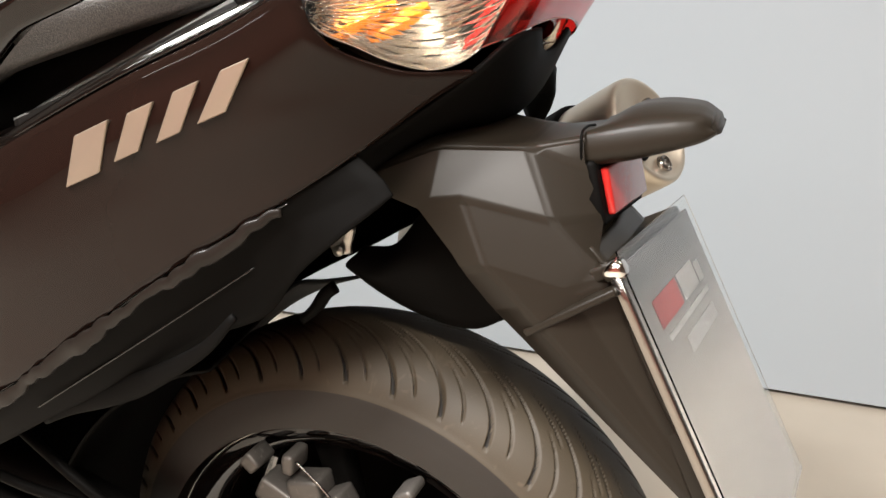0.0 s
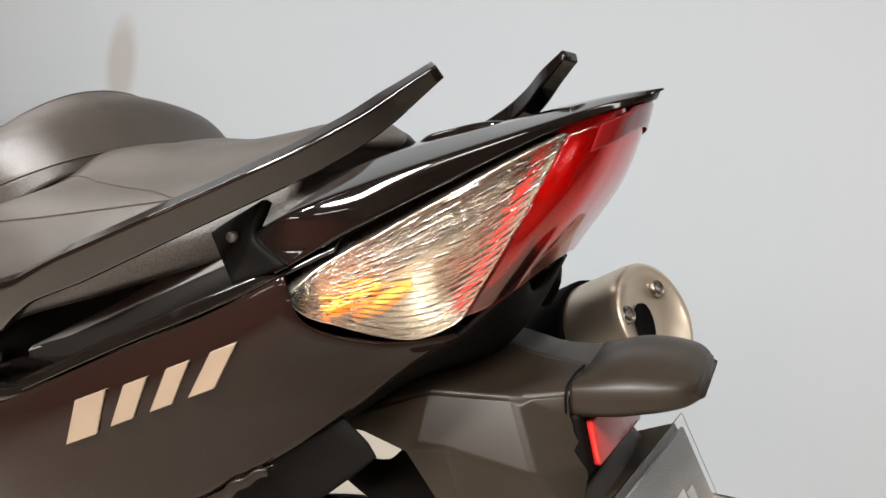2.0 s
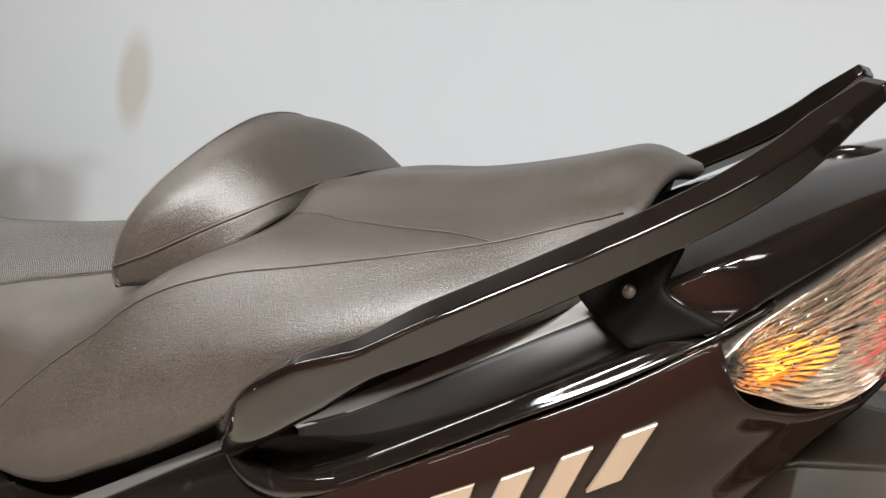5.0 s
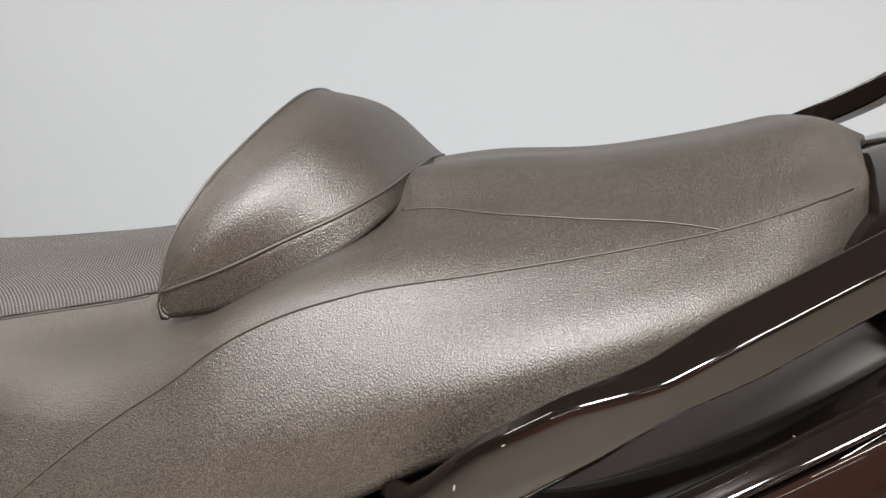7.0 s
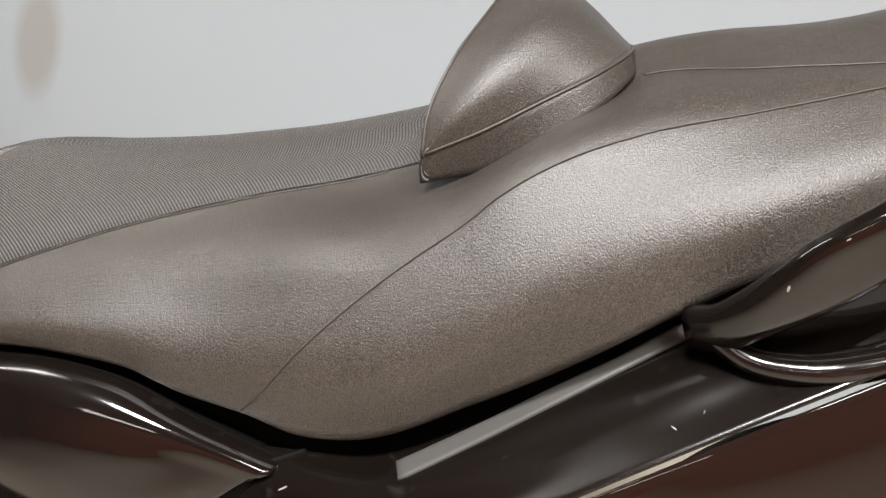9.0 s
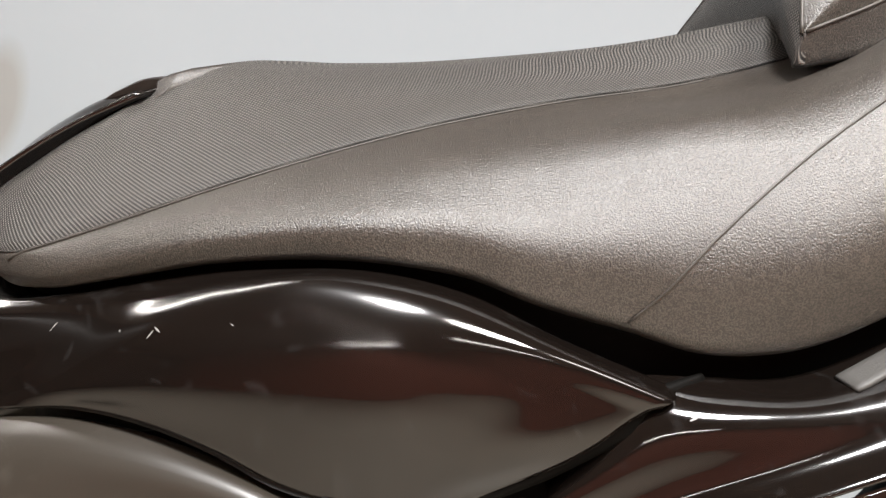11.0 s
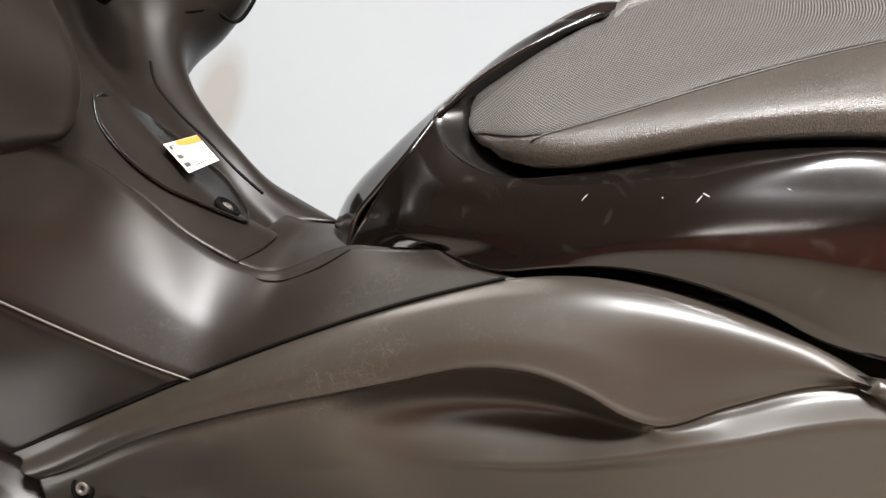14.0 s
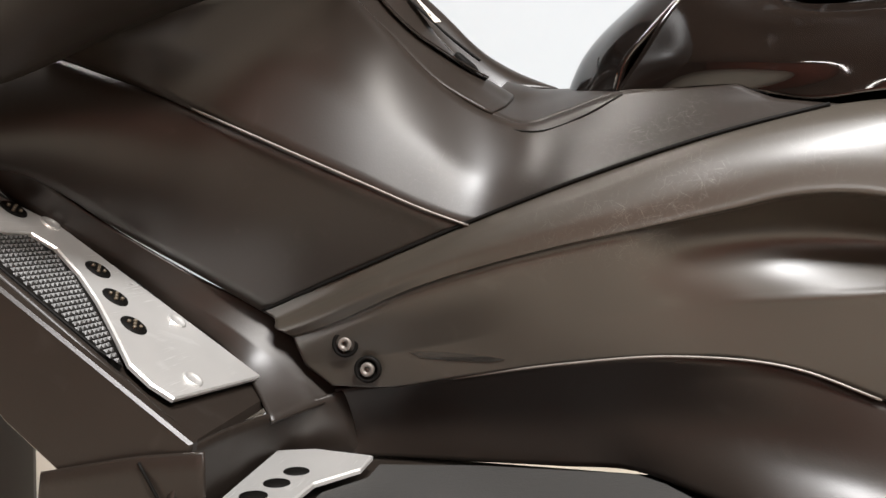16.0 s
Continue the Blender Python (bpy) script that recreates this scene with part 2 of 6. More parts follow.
    bu = n.new("ShaderNodeBump")
    bu.invert = True
    bu.inputs["Strength"].default_value, bu.inputs["Distance"].default_value = 0.5, relief
    l.new(am.outputs[0], bu.inputs["Height"])
    if b.inputs["Normal"].links:
        l.new(b.inputs["Normal"].links[0].from_socket, bu.inputs["Normal"])
    l.new(bu.outputs[0], b.inputs["Normal"])


def scuffed(m, spots, colour):
    """Pale rubbed-through marks with ragged outlines."""
    n, l = m.node_tree.nodes, m.node_tree.links
    b = n["Principled BSDF"]
    tc = n.new("ShaderNodeTexCoord")
    nz = n.new("ShaderNodeTexNoise")
    nz.inputs["Scale"].default_value, nz.inputs["Detail"].default_value = 260, 5
    l.new(tc.outputs["Object"], nz.inputs["Vector"])
    total = None
    for place, size, turn in spots:
        mp = n.new("ShaderNodeMapping")
        mp.vector_type = "TEXTURE"
        mp.inputs["Location"].default_value, mp.inputs["Scale"].default_value = place, size
        mp.inputs["Rotation"].default_value = (0, radians(turn), 0)
        gr = n.new("ShaderNodeTexGradient")
        gr.gradient_type = "SPHERICAL"
        l.new(tc.outputs["Object"], mp.inputs["Vector"])
        l.new(mp.outputs[0], gr.inputs["Vector"])
        if total is None:
            total = gr.outputs["Fac"]
        else:
            mxm = n.new("ShaderNodeMath")
            mxm.operation = "MAXIMUM"
            l.new(total, mxm.inputs[0])
            l.new(gr.outputs["Fac"], mxm.inputs[1])
            total = mxm.outputs[0]
    ml = n.new("ShaderNodeMath")
    ml.operation = "MULTIPLY"
    l.new(total, ml.inputs[0])
    l.new(nz.outputs["Fac"], ml.inputs[1])
    rng = n.new("ShaderNodeMapRange")
    rng.inputs["From Min"].default_value, rng.inputs["From Max"].default_value = 0.20, 0.25
    l.new(ml.outputs[0], rng.inputs["Value"])
    mc = n.new("ShaderNodeMix")
    mc.data_type = "RGBA"
    mc.inputs[7].default_value = (*colour, 1)
    l.new(rng.outputs[0], mc.inputs[0])
    l.new(b.inputs["Base Color"].links[0].from_socket, mc.inputs[6])
    l.new(mc.outputs[2], b.inputs["Base Color"])
    mr = n.new("ShaderNodeMix")
    mr.inputs[3].default_value = 0.55
    l.new(rng.outputs[0], mr.inputs[0])
    l.new(b.inputs["Roughness"].links[0].from_socket, mr.inputs[2])
    l.new(mr.outputs[0], b.inputs["Roughness"])


scuffed(GLOSS, [((-.105, -.234, .890), (.013, .02, .0020), -20), ((-.080, -.232, .897), (.012, .02, .0009), -24), ((-.147, -.247, .868), (.003, .02, .0006), -30), ((-.195, -.252, .837), (.002, .02, .0006), -35),
                ((-.217, -.248, .812), (.001, .02, .003), 10), ((-.77, -.196, .721), (.0010, .02, .0012), 0), ((-.748, -.201, .722), (.004, .02, .0007), 35), ((-.752, -.200, .720), (.004, .02, .0006), -50), ((-.709, -.213, .725), (.004, .02, .0008), 30),
                ((-.49, -.207, .675), (.006, .02, .0008), -25), ((-.25, -.22, .743), (.004, .02, .0006), -60), ((-.265, -.225, .735), (.003, .02, .0006), 20), ((-.811, -.179, .722), (.005, .02, .0005), -50),
                ((.018, -.181, .862), (.003, .02, .001), -20), ((-.062, -.189, .821), (.002, .02, .001), 20)], (0.19, 0.18, 0.17))
scratched(GLOSS, [((-.68, -.205, .735), (.15, .12, .05)), ((-.30, -.225, .72), (.20, .12, .09)), ((-.89, -.14, .755), (.05, .06, .04))], 0.03, (0.008, 0.008, 0.008), 0.12, 0.007, 0.00012, 0.22, 0.17, 0.00002, True)
scratched(TRIM, [((-.945, -.185, .618), (.11, .08, .035)), ((-.90, -.19, .64), (.10, .06, .04))], 0.08, (0.11, 0.10, 0.09), 0.42, 0.012, 0.00030, 0.9)
scratched(MATTE, [((-.93, -.165, .672), (.09, .08, .03)), ((-1.06, -.15, .635), (.10, .08, .05))], 0.10, (0.05, 0.047, 0.043), 0.4, 0.008, 0.0003, 0.9)
scratched(ALU, [], 0.8, (0.8, 0.8, 0.79), 0.2, 0.012, 0.0005)


# ---------------------------------------------------------------- shaping helpers
def spline(pts, n):
    """n points spaced evenly in arc length along a smooth curve through pts."""
    p = np.array(pts, float)
    if len(p) == 2:
        return p[0] + (p[1] - p[0]) * np.linspace(0, 1, n)[:, None]
    d = np.r_[0, np.cumsum(np.maximum(np.linalg.norm(np.diff(p, axis=0), axis=1), 1e-6))]
    s = (p[1:] - p[:-1]) / np.diff(d)[:, None]
    m = np.empty_like(p)
    m[0], m[-1] = s[0], s[-1]
    w = np.diff(d)
    m[1:-1] = (s[:-1] * w[1:, None] + s[1:] * w[:-1, None]) / (w[1:] + w[:-1])[:, None]

    def at(u):
        i = np.clip(np.searchsorted(d, u, side="right") - 1, 0, len(p) - 2)
        h = d[i + 1] - d[i]
        t = ((u - d[i]) / h)[:, None]
        h = h[:, None]
        return ((2 * t ** 3 - 3 * t ** 2 + 1) * p[i] + (t ** 3 - 2 * t ** 2 + t) * h * m[i]
                + (-2 * t ** 3 + 3 * t ** 2) * p[i + 1] + (t ** 3 - t ** 2) * h * m[i + 1])

    fine = at(np.linspace(0, d[-1], 40 * len(p)))
    f = np.r_[0, np.cumsum(np.linalg.norm(np.diff(fine, axis=0), axis=1))]
    want = np.linspace(0, f[-1], n)
    return np.stack([np.interp(want, f, fine[:, k]) for k in range(3)], 1)


def by_x(pts, n):
    """n points along a curve through pts, spaced evenly in x."""
    c = spline(pts, 40 * len(pts))
    x = np.maximum.accumulate(c[:, 0])
    want = np.linspace(x[0], x[-1], n)
    return np.stack([want, np.interp(want, x, c[:, 1]), np.interp(want, x, c[:, 2])], 1)


def loft(rows, nu, nv, even_x=False):
    """A grid of nv x nu points over a smooth skin through the rows."""
    r = np.array([(by_x if even_x else spline)(row, nu) for row in rows])
    if len(rows) == nv:
        return r
    g = np.empty((nv, nu, 3))
    d = np.r_[0, np.cumsum(np.linalg.norm(np.diff(r, axis=0), axis=2).mean(1))]
    for j in range(nu):
        c = spline(r[:, j], 30 * len(rows))
        f = np.linspace(0, 1, len(c))
        want = np.linspace(0, 1, nv)
        g[:, j] = np.stack([np.interp(want, f, c[:, k]) for k in range(3)], 1)
    return g


def skin(rows, per):
    """A smooth skin through rows of equal length, with per steps from each row to the next."""
    r = np.array(rows, float)
    d = np.maximum(np.linalg.norm(np.diff(r, axis=0), axis=2), 1e-5)
    s = np.diff(r, axis=0) / d[..., None]
    m = np.empty_like(r)
    m[0], m[-1] = s[0], s[-1]
    m[1:-1] = (s[:-1] * d[1:, :, None] + s[1:] * d[:-1, :, None]) / (d[1:] + d[:-1])[..., None]
    out = []
    for i in range(len(r) - 1):
        h = d[i][:, None]
        for t in np.arange(per) / per:
            out.append((2 * t ** 3 - 3 * t ** 2 + 1) * r[i] + (t ** 3 - 2 * t ** 2 + t) * h * m[i] + (-2 * t ** 3 + 3 * t ** 2) * r[i + 1] + (t ** 3 - t ** 2) * h * m[i + 1])
    out.append(r[-1])
    return np.array(out)


def grid_normals(g):
    du, dv = np.gradient(g, axis=1), np.gradient(g, axis=0)
    n = np.cross(du, dv)
    return n / np.maximum(np.linalg.norm(n, axis=2, keepdims=True), 1e-9)


def shell_bm(g, thick=0.003, edge=0.0012, out=(0, -1, 0.3)):
    """A skin with thickness and rounded rims, its good side towards out."""
    bm = bmesh.new()
    nv, nu = g.shape[:2]
    nrm = grid_normals(g)
    flip = float(nrm.reshape(-1, 3).mean(0) @ np.array(out, float)) < 0
    nrm = -nrm if flip else nrm
    outer = [[bm.verts.new(g[i, j]) for j in range(nu)] for i in range(nv)]
    inner = [[bm.verts.new(g[i, j] - nrm[i, j] * thick) for j in range(nu)] for i in range(nv)]

    def quad(a, b, c, d):
        try:
            bm.faces.new((a, d, c, b) if flip else (a, b, c, d))
        except ValueError:
            pass

    for i in range(nv - 1):
        for j in range(nu - 1):
            quad(outer[i][j], outer[i][j + 1], outer[i + 1][j + 1], outer[i + 1][j])
            quad(inner[i][j], inner[i + 1][j], inner[i + 1][j + 1], inner[i][j + 1])
    loop = [(0, j) for j in range(nu)] + [(i, nu - 1) for i in range(1, nv)] + [(nv - 1, j) for j in range(nu - 2, -1, -1)] + [(i, 0) for i in range(nv - 2, 0, -1)]
    ring = []
    for i, j in loop:
        ii, jj = min(max(i, 1), nv - 2) if nv > 2 else i, min(max(j, 1), nu - 2) if nu > 2 else j
        o = g[i, j] - g[ii, jj]
        k = np.linalg.norm(o)
        o = o / k if k > 1e-9 else o
        ring.append(bm.verts.new(g[i, j] + o * edge - nrm[i, j] * edge))
    m = len(loop)
    for a in range(m):
        b = (a + 1) % m
        p, q = loop[a], loop[b]
        quad(outer[q[0]][q[1]], outer[p[0]][p[1]], ring[a], ring[b])
        quad(ring[b], ring[a], inner[p[0]][p[1]], inner[q[0]][q[1]])
    return bm


def facet_bm(rows, nu, thick=0.003, edge=0.0012, out=(0, -1, 0.3), soft=0.14):
    """A skin with straight strips between the rows and a tight bend along each row."""
    r = np.array([spline(row, nu) for row in rows])
    strips = []
    for i in range(len(r) - 1):
        for t in (0, soft, 0.5, 1 - soft):
            strips.append(r[i] * (1 - t) + r[i + 1] * t)
    strips.append(r[-1])
    g = np.array(strips)
    for i in range(1, len(r) - 1):
        g[4 * i] = g[4 * i] * 0.5 + (g[4 * i - 1] + g[4 * i + 1]) * 0.25
    return shell_bm(g, thick, edge, out)


def axis_y(x):
    """The scooter stands a little askew in the room: its middle plane at x."""
    return float(np.interp(x, (-1.2, -0.8, -0.4, 0.0, 0.3), (-0.065, -0.04, 0.01, 0.008, 0.0)))


def flipped(row):
    """A row on the scooter's other side."""
    return [(x, 2 * axis_y(x) - y, z) for x, y, z in row]


def centred(row):
    return [(x, axis_y(x), z) for x, y, z in row]


def mirrored(bm):
    """A copy on the scooter's other side."""
    other = bm.copy()
    for v in other.verts:
        v.co.y = 2 * axis_y(v.co.x) - v.co.y
    bmesh.ops.reverse_faces(other, faces=other.faces[:])
    return other


def part(name, bm, mat, parent, label="", smooth=True):
    """Links a bmesh as one mesh object under a thing or a part."""
    me = bpy.data.meshes.new(name)
    bm.normal_update()
    bm.to_mesh(me)
    bm.free()
    for p in me.polygons:
        p.use_smooth = smooth
    me.materials.append(mat)
    ob = new(name, me)
    ob.parent = parent
    if label:
        ob["label"] = label
    return ob


def both(name, bm, mat, parent, label=""):
    """A part and its mirror image on the other side."""
    other = mirrored(bm)
    return part(name, bm, mat, parent, label), part(name, other, mat, parent, label)


def sweep_bm(path, sizes, n=40, k=14, square=2.6, up=(0, 0, 1)):
    """A bar along a path. sizes: half width and half height at even steps along it."""
    c = spline(path, n)
    s = np.array(sizes, float)
    w = np.stack([np.interp(np.linspace(0, 1, n), np.linspace(0, 1, len(s)), s[:, q]) for q in (0, 1)], 1)
    t = np.gradient(c, axis=0)
    t /= np.linalg.norm(t, axis=1, keepdims=True)
    side = np.cross(t, np.array(up, float))
    side /= np.linalg.norm(side, axis=1, keepdims=True)
    top = np.cross(side, t)
    bm = bmesh.new()
    rings = []
    for i in range(n):
        ring = []
        for a in np.linspace(0, 2 * math.pi, k, endpoint=False):
            ca, sa = math.cos(a), math.sin(a)
            x = math.copysign(abs(ca) ** (2 / square), ca) * w[i, 0]
            y = math.copysign(abs(sa) ** (2 / square), sa) * w[i, 1]
            ring.append(bm.verts.new(c[i] + side[i] * x + top[i] * y))
        rings.append(ring)
    for i in range(n - 1):
        for a in range(k):
            b = (a + 1) % k
            bm.faces.new((rings[i][a], rings[i][b], rings[i + 1][b], rings[i + 1][a]))
    bm.faces.new(rings[0][::-1])
    bm.faces.new(rings[-1])
    bmesh.ops.recalc_face_normals(bm, faces=bm.faces[:])
    return bm


def bar_bm(path, sizes, n=60, up=(0, 0, 1), worn=.24):
    """A bar with flat faces and tight rounded edges along a path; worn is how round they grow to its end."""
    c = spline(path, n)
    s = np.array(sizes, float)
    w = np.stack([np.interp(np.linspace(0, 1, n), np.linspace(0, 1, len(s)), s[:, q]) for q in (0, 1)], 1)
    t = np.gradient(c, axis=0)
    t /= np.linalg.norm(t, axis=1, keepdims=True)
    side = np.cross(t, np.array(up, float))
    side /= np.linalg.norm(side, axis=1, keepdims=True)
    top = np.cross(side, t)

    def profile(r):
        out = []
        for cx, cy, a0 in ((1, 1, 0), (-1, 1, 90), (-1, -1, 180), (1, -1, 270)):
            for a in (-4, 0, 18, 36, 54, 72, 90, 94):
                e = radians(a0 + min(max(a, 0), 90))
                px, py = cx * (1 - r) + r * math.cos(e), cy * (1 - r) + r * math.sin(e)
                if a in (-4, 94):
                    q = radians(a0 + (-90 if a < 0 else 180))
                    px, py = px + .4 * (1 - r) * .33 * math.cos(q), py + .4 * (1 - r) * .33 * math.sin(q)
                out.append((px, py))
        return out
    faces = [profile(.24 + (worn - .24) * min(max((i / (n - 1) - .6) / .3, 0), 1)) for i in range(n)]
    bm = bmesh.new()
    rings = [[bm.verts.new(c[i] + side[i] * w[i, 0] * x + top[i] * w[i, 1] * y) for x, y in faces[i]] for i in range(n)]
    k = len(faces[0])
    for i in range(n - 1):
        for a in range(k):
            b = (a + 1) % k
            bm.faces.new((rings[i][a], rings[i][b], rings[i + 1][b], rings[i + 1][a]))
    bm.faces.new(rings[0][::-1])
    bm.faces.new(rings[-1])
    bmesh.ops.recalc_face_normals(bm, faces=bm.faces[:])
    return bm


def tube_bm(path, r=0.0012, n=60, k=6):
    return sweep_bm(path, [(r, r), (r, r)], n, k, 2.0)


def turned_bm(profile, k=48, start=0.0, axis="y"):
    """A body of revolution. profile: (radius, place along the axis)."""
    bm = bmesh.new()
    rings = []
    for r, h in profile:
        ring = []
        for a in np.linspace(0, 2 * math.pi, k, endpoint=False):
            u, v = r * math.cos(a), r * math.sin(a)
            ring.append(bm.verts.new({"y": (u, h, v), "z": (u, v, h), "x": (h, u, v)}[axis]))
        rings.append(ring)
    for p, q in zip(rings, rings[1:]):
        for a in range(k):
            b = (a + 1) % k
            bm.faces.new((p[a], p[b], q[b], q[a]))
    bm.faces.new(rings[0][::-1])
    bm.faces.new(rings[-1])
    bmesh.ops.recalc_face_normals(bm, faces=bm.faces[:])
    return bm


def box_bm(x, y, z, bevel=0.003):
    bm = bmesh.new()
    bmesh.ops.create_cube(bm, size=1)
    bmesh.ops.scale(bm, vec=(x, y, z), verts=bm.verts)
    if bevel:
        bmesh.ops.bevel(bm, geom=bm.edges[:], offset=bevel, segments=2, affect="EDGES", profile=0.6)
    return bm


def slab_bm(outline, thick, bevel=0.0):
    """A flat plate with an outline of (x, y), its top at z = 0."""
    bm = bmesh.new()
    top = [bm.verts.new((x, y, 0)) for x, y in outline]
    low = [bm.verts.new((x, y, -thick)) for x, y in outline]
    n = len(outline)
    bm.faces.new(top)
    bm.faces.new(low[::-1])
    for a in range(n):
        b = (a + 1) % n
        bm.faces.new((top[b], top[a], low[a], low[b]))
    bmesh.ops.recalc_face_normals(bm, faces=bm.faces[:])
    if bevel:
        bmesh.ops.bevel(bm, geom=[e for e in bm.edges if all(v in top for v in e.verts)], offset=bevel, segments=1, affect="EDGES")
    return bm


def ring_bm(profile, n):
    """A closed profile of (radius, y) turned round the y axis."""
    bm = bmesh.new()
    rings = []
    for k in range(n):
        a = 2 * math.pi * k / n
        rings.append([bm.verts.new((r * math.cos(a), y, r * math.sin(a))) for r, y in profile])
    m = len(profile)
    for k in range(n):
        for j in range(m):
            bm.faces.new((rings[k][j], rings[k][(j + 1) % m], rings[(k + 1) % n][(j + 1) % m], rings[(k + 1) % n][j]))
    bmesh.ops.recalc_face_normals(bm, faces=bm.faces[:])
    return bm


def frame_of(origin, along, across):
    """A pose with x along and y towards across."""
    x = Vector(along).normalized()
    z = x.cross(Vector(across)).normalized()
    y = z.cross(x)
    return Matrix((x, y, z)).transposed().to_4x4() if origin is None else Matrix.Translation(origin) @ Matrix((x, y, z)).transposed().to_4x4()


def moved(bm, m):
    bm.transform(m)
    return bm


def setting(name, bm, mat, label, category, smooth=False):
    ob = part(name, bm, mat, None, smooth=smooth)
    return tagged(ob, label, category, kind="structure")


# ---------------------------------------------------------------- the room
setting("floor", moved(box_bm(9, 7, 0.1, 0), Matrix.Translation((-0.5, -1.2, -0.0635))), FLOOR, "beige stone floor with a dull sheen", "floor")
setting("wall_north", moved(box_bm(9, 0.1, 3.0, 0), Matrix.Translation((-0.5, 1.30, 1.5))), WALL, "pale blue-white painted wall with a soft shadow put into its colour", "wall")
setting("wall_south", moved(box_bm(9, 0.1, 3.0, 0), Matrix.Translation((-0.5, -4.4, 1.5))), BACK, "brown wall behind the camera", "wall")
# side walls and ceiling are unseen, added dark to shape the reflections
setting("wall_west", moved(box_bm(0.1, 7, 3.0, 0), Matrix.Translation((-4.9, -1.2, 1.5))), SIDE, "unseen dark brown side wall, dark to deepen the reflections", "wall")
setting("wall_east", moved(box_bm(0.1, 7, 3.0, 0), Matrix.Translation((3.9, -1.2, 1.5))), SIDE, "unseen dark brown side wall, dark to deepen the reflections", "wall")
setting("ceiling", moved(box_bm(9, 7, 0.1, 0), Matrix.Translation((-0.5, -1.2, 2.6))), CEIL, "unseen dark brown ceiling, dark to shape the reflections", "ceiling")

# ---------------------------------------------------------------- the scooter
scooter = tagged(new("scooter"), "glossy dark brown maxi scooter parked on a beige floor", "scooter")

# seat: one skin from the nose to the tail
LOW = [(-.862, -.142, .748), (-.843, -.156, .742), (-.825, -.164, .741), (-.782, -.174, .746), (-.728, -.184, .754), (-.679, -.189, .756), (-.632, -.194, .753),
       (-.598, -.194, .746), (-.564, -.196, .732), (-.518, -.196, .717), (-.485, -.199, .706), (-.444, -.201, .705), (-.372, -.204, .732),
       (-.306, -.204, .763), (-.261, -.204, .788), (-.205, -.204, .817), (-.12, -.186, .845), (-.05, -.15, .868), (-.008, -.10, .885)]
SHOULDER = [(-.872, -.140, .757), (-.84, -.162, .757), (-.79, -.172, .765), (-.738, -.176, .776), (-.679, -.177, .785), (-.621, -.175, .793), (-.546, -.174, .798), (-.47, -.182, .806),
            (-.426, -.189, .808), (-.384, -.188, .827), (-.344, -.182, .856), (-.319, -.177, .868), (-.275, -.169, .880), (-.214, -.161, .889),
            (-.134, -.149, .902), (-.089, -.136, .910), (-.05, -.124, .919), (-.004, -.095, .925)]
RIB_LINE = [(-.880, -.130, .766), (-.843, -.158, .760), (-.79, -.161, .773), (-.738, -.154, .790), (-.679, -.139, .808), (-.621, -.124, .823), (-.546, -.109, .837), (-.443, -.089, .852),
            (-.36, -.085, .873), (-.31, -.085, .895), (-.272, -.084, .910), (-.2, -.09, .918), (-.12, -.095, .922), (-.05, -.09, .935), (.0, -.07, .940)]
CREST = [(-.884, -.112, .785), (-.84, -.101, .820), (-.805, -.085, .846), (-.788, -.068, .861), (-.774, -.06, .8695), (-.752, -.057, .875), (-.696, -.056, .8725), (-.632, -.056, .871),
         (-.57, -.056, .873), (-.503, -.055, .877), (-.42, -.055, .887), (-.36, -.052, .898), (-.30, -.05, .920), (-.23, -.05, .934), (-.159, -.05, .936),
         (-.109, -.05, .942), (-.054, -.05, .952), (-.019, -.045, .959), (.010, -.035, .950)]
MIDDLE = [(-.780, 0, .856), (-.750, 0, .869), (-.70, 0, .869), (-.63, 0, .868), (-.57, 0, .869), (-.50, 0, .873), (-.42, 0, .883), (-.36, 0, .899), (-.30, 0, .921),
          (-.23, 0, .936), (-.159, 0, .939), (-.109, 0, .945), (-.054, 0, .955), (-.010, 0, .963), (.026, 0, .950)]
N_SEAT = 150
low_r, sh_r, rib_r, cr_r, mid_r = [by_x(r, N_SEAT) for r in (LOW, SHOULDER, RIB_LINE, CREST, centred(MIDDLE))]
bulge = np.interp(low_r[:, 0], (-.86, -.80, -.60, -.44, -.10, -.01), (.002, .005, .009, .014, .016, .004))[:, None] * np.array([0, -1.0, .15])
belly = low_r * .62 + sh_r * .38 + bulge
brim = low_r * .15 + sh_r * .85 + bulge * .40
half = [low_r, belly, brim, sh_r, rib_r, cr_r, mid_r]
far_crest = np.array(flipped(cr_r))
far_crest[:, 2] -= np.interp(far_crest[:, 0], (-.50, -.40), (.008, 0))
seat_rows = half + [far_crest] + [np.array(flipped(r)) for r in half[-3::-1]]
seat_grid = skin(seat_rows, 8)
seat = part("seat", shell_bm(seat_grid, 0.012, 0.004, out=(0, 0, 1)), LEATHER, scooter, "dark grained vinyl two-step seat")

SEAM_SIDE = [(-.518, -.197, .719), (-.470, -.195, .762), (-.426, -.191, .798), (-.384, -.189, .829), (-.344, -.184, .857), (-.319, -.179, .868), (-.275, -.171, .881),
             (-.214, -.163, .891), (-.134, -.151, .904), (-.089, -.139, .912), (-.050, -.127, .922), (-.013, -.103, .930)]
SEAM_TOP = [(-.272, -.088, .916), (-.248, -.093, .916), (-.204, -.108, .911), (-.166, -.118, .909), (-.123, -.128, .912), (-.089, -.139, .912)]
SEAM_RIB = [(-.843, -.161, .756), (-.79, -.163, .774), (-.738, -.157, .791), (-.679, -.142, .809), (-.621, -.127, .824), (-.546, -.112, .838), (-.443, -.092, .853)]
seat_points, seat_out = seat_grid.reshape(-1, 3), grid_normals(seat_grid).reshape(-1, 3)
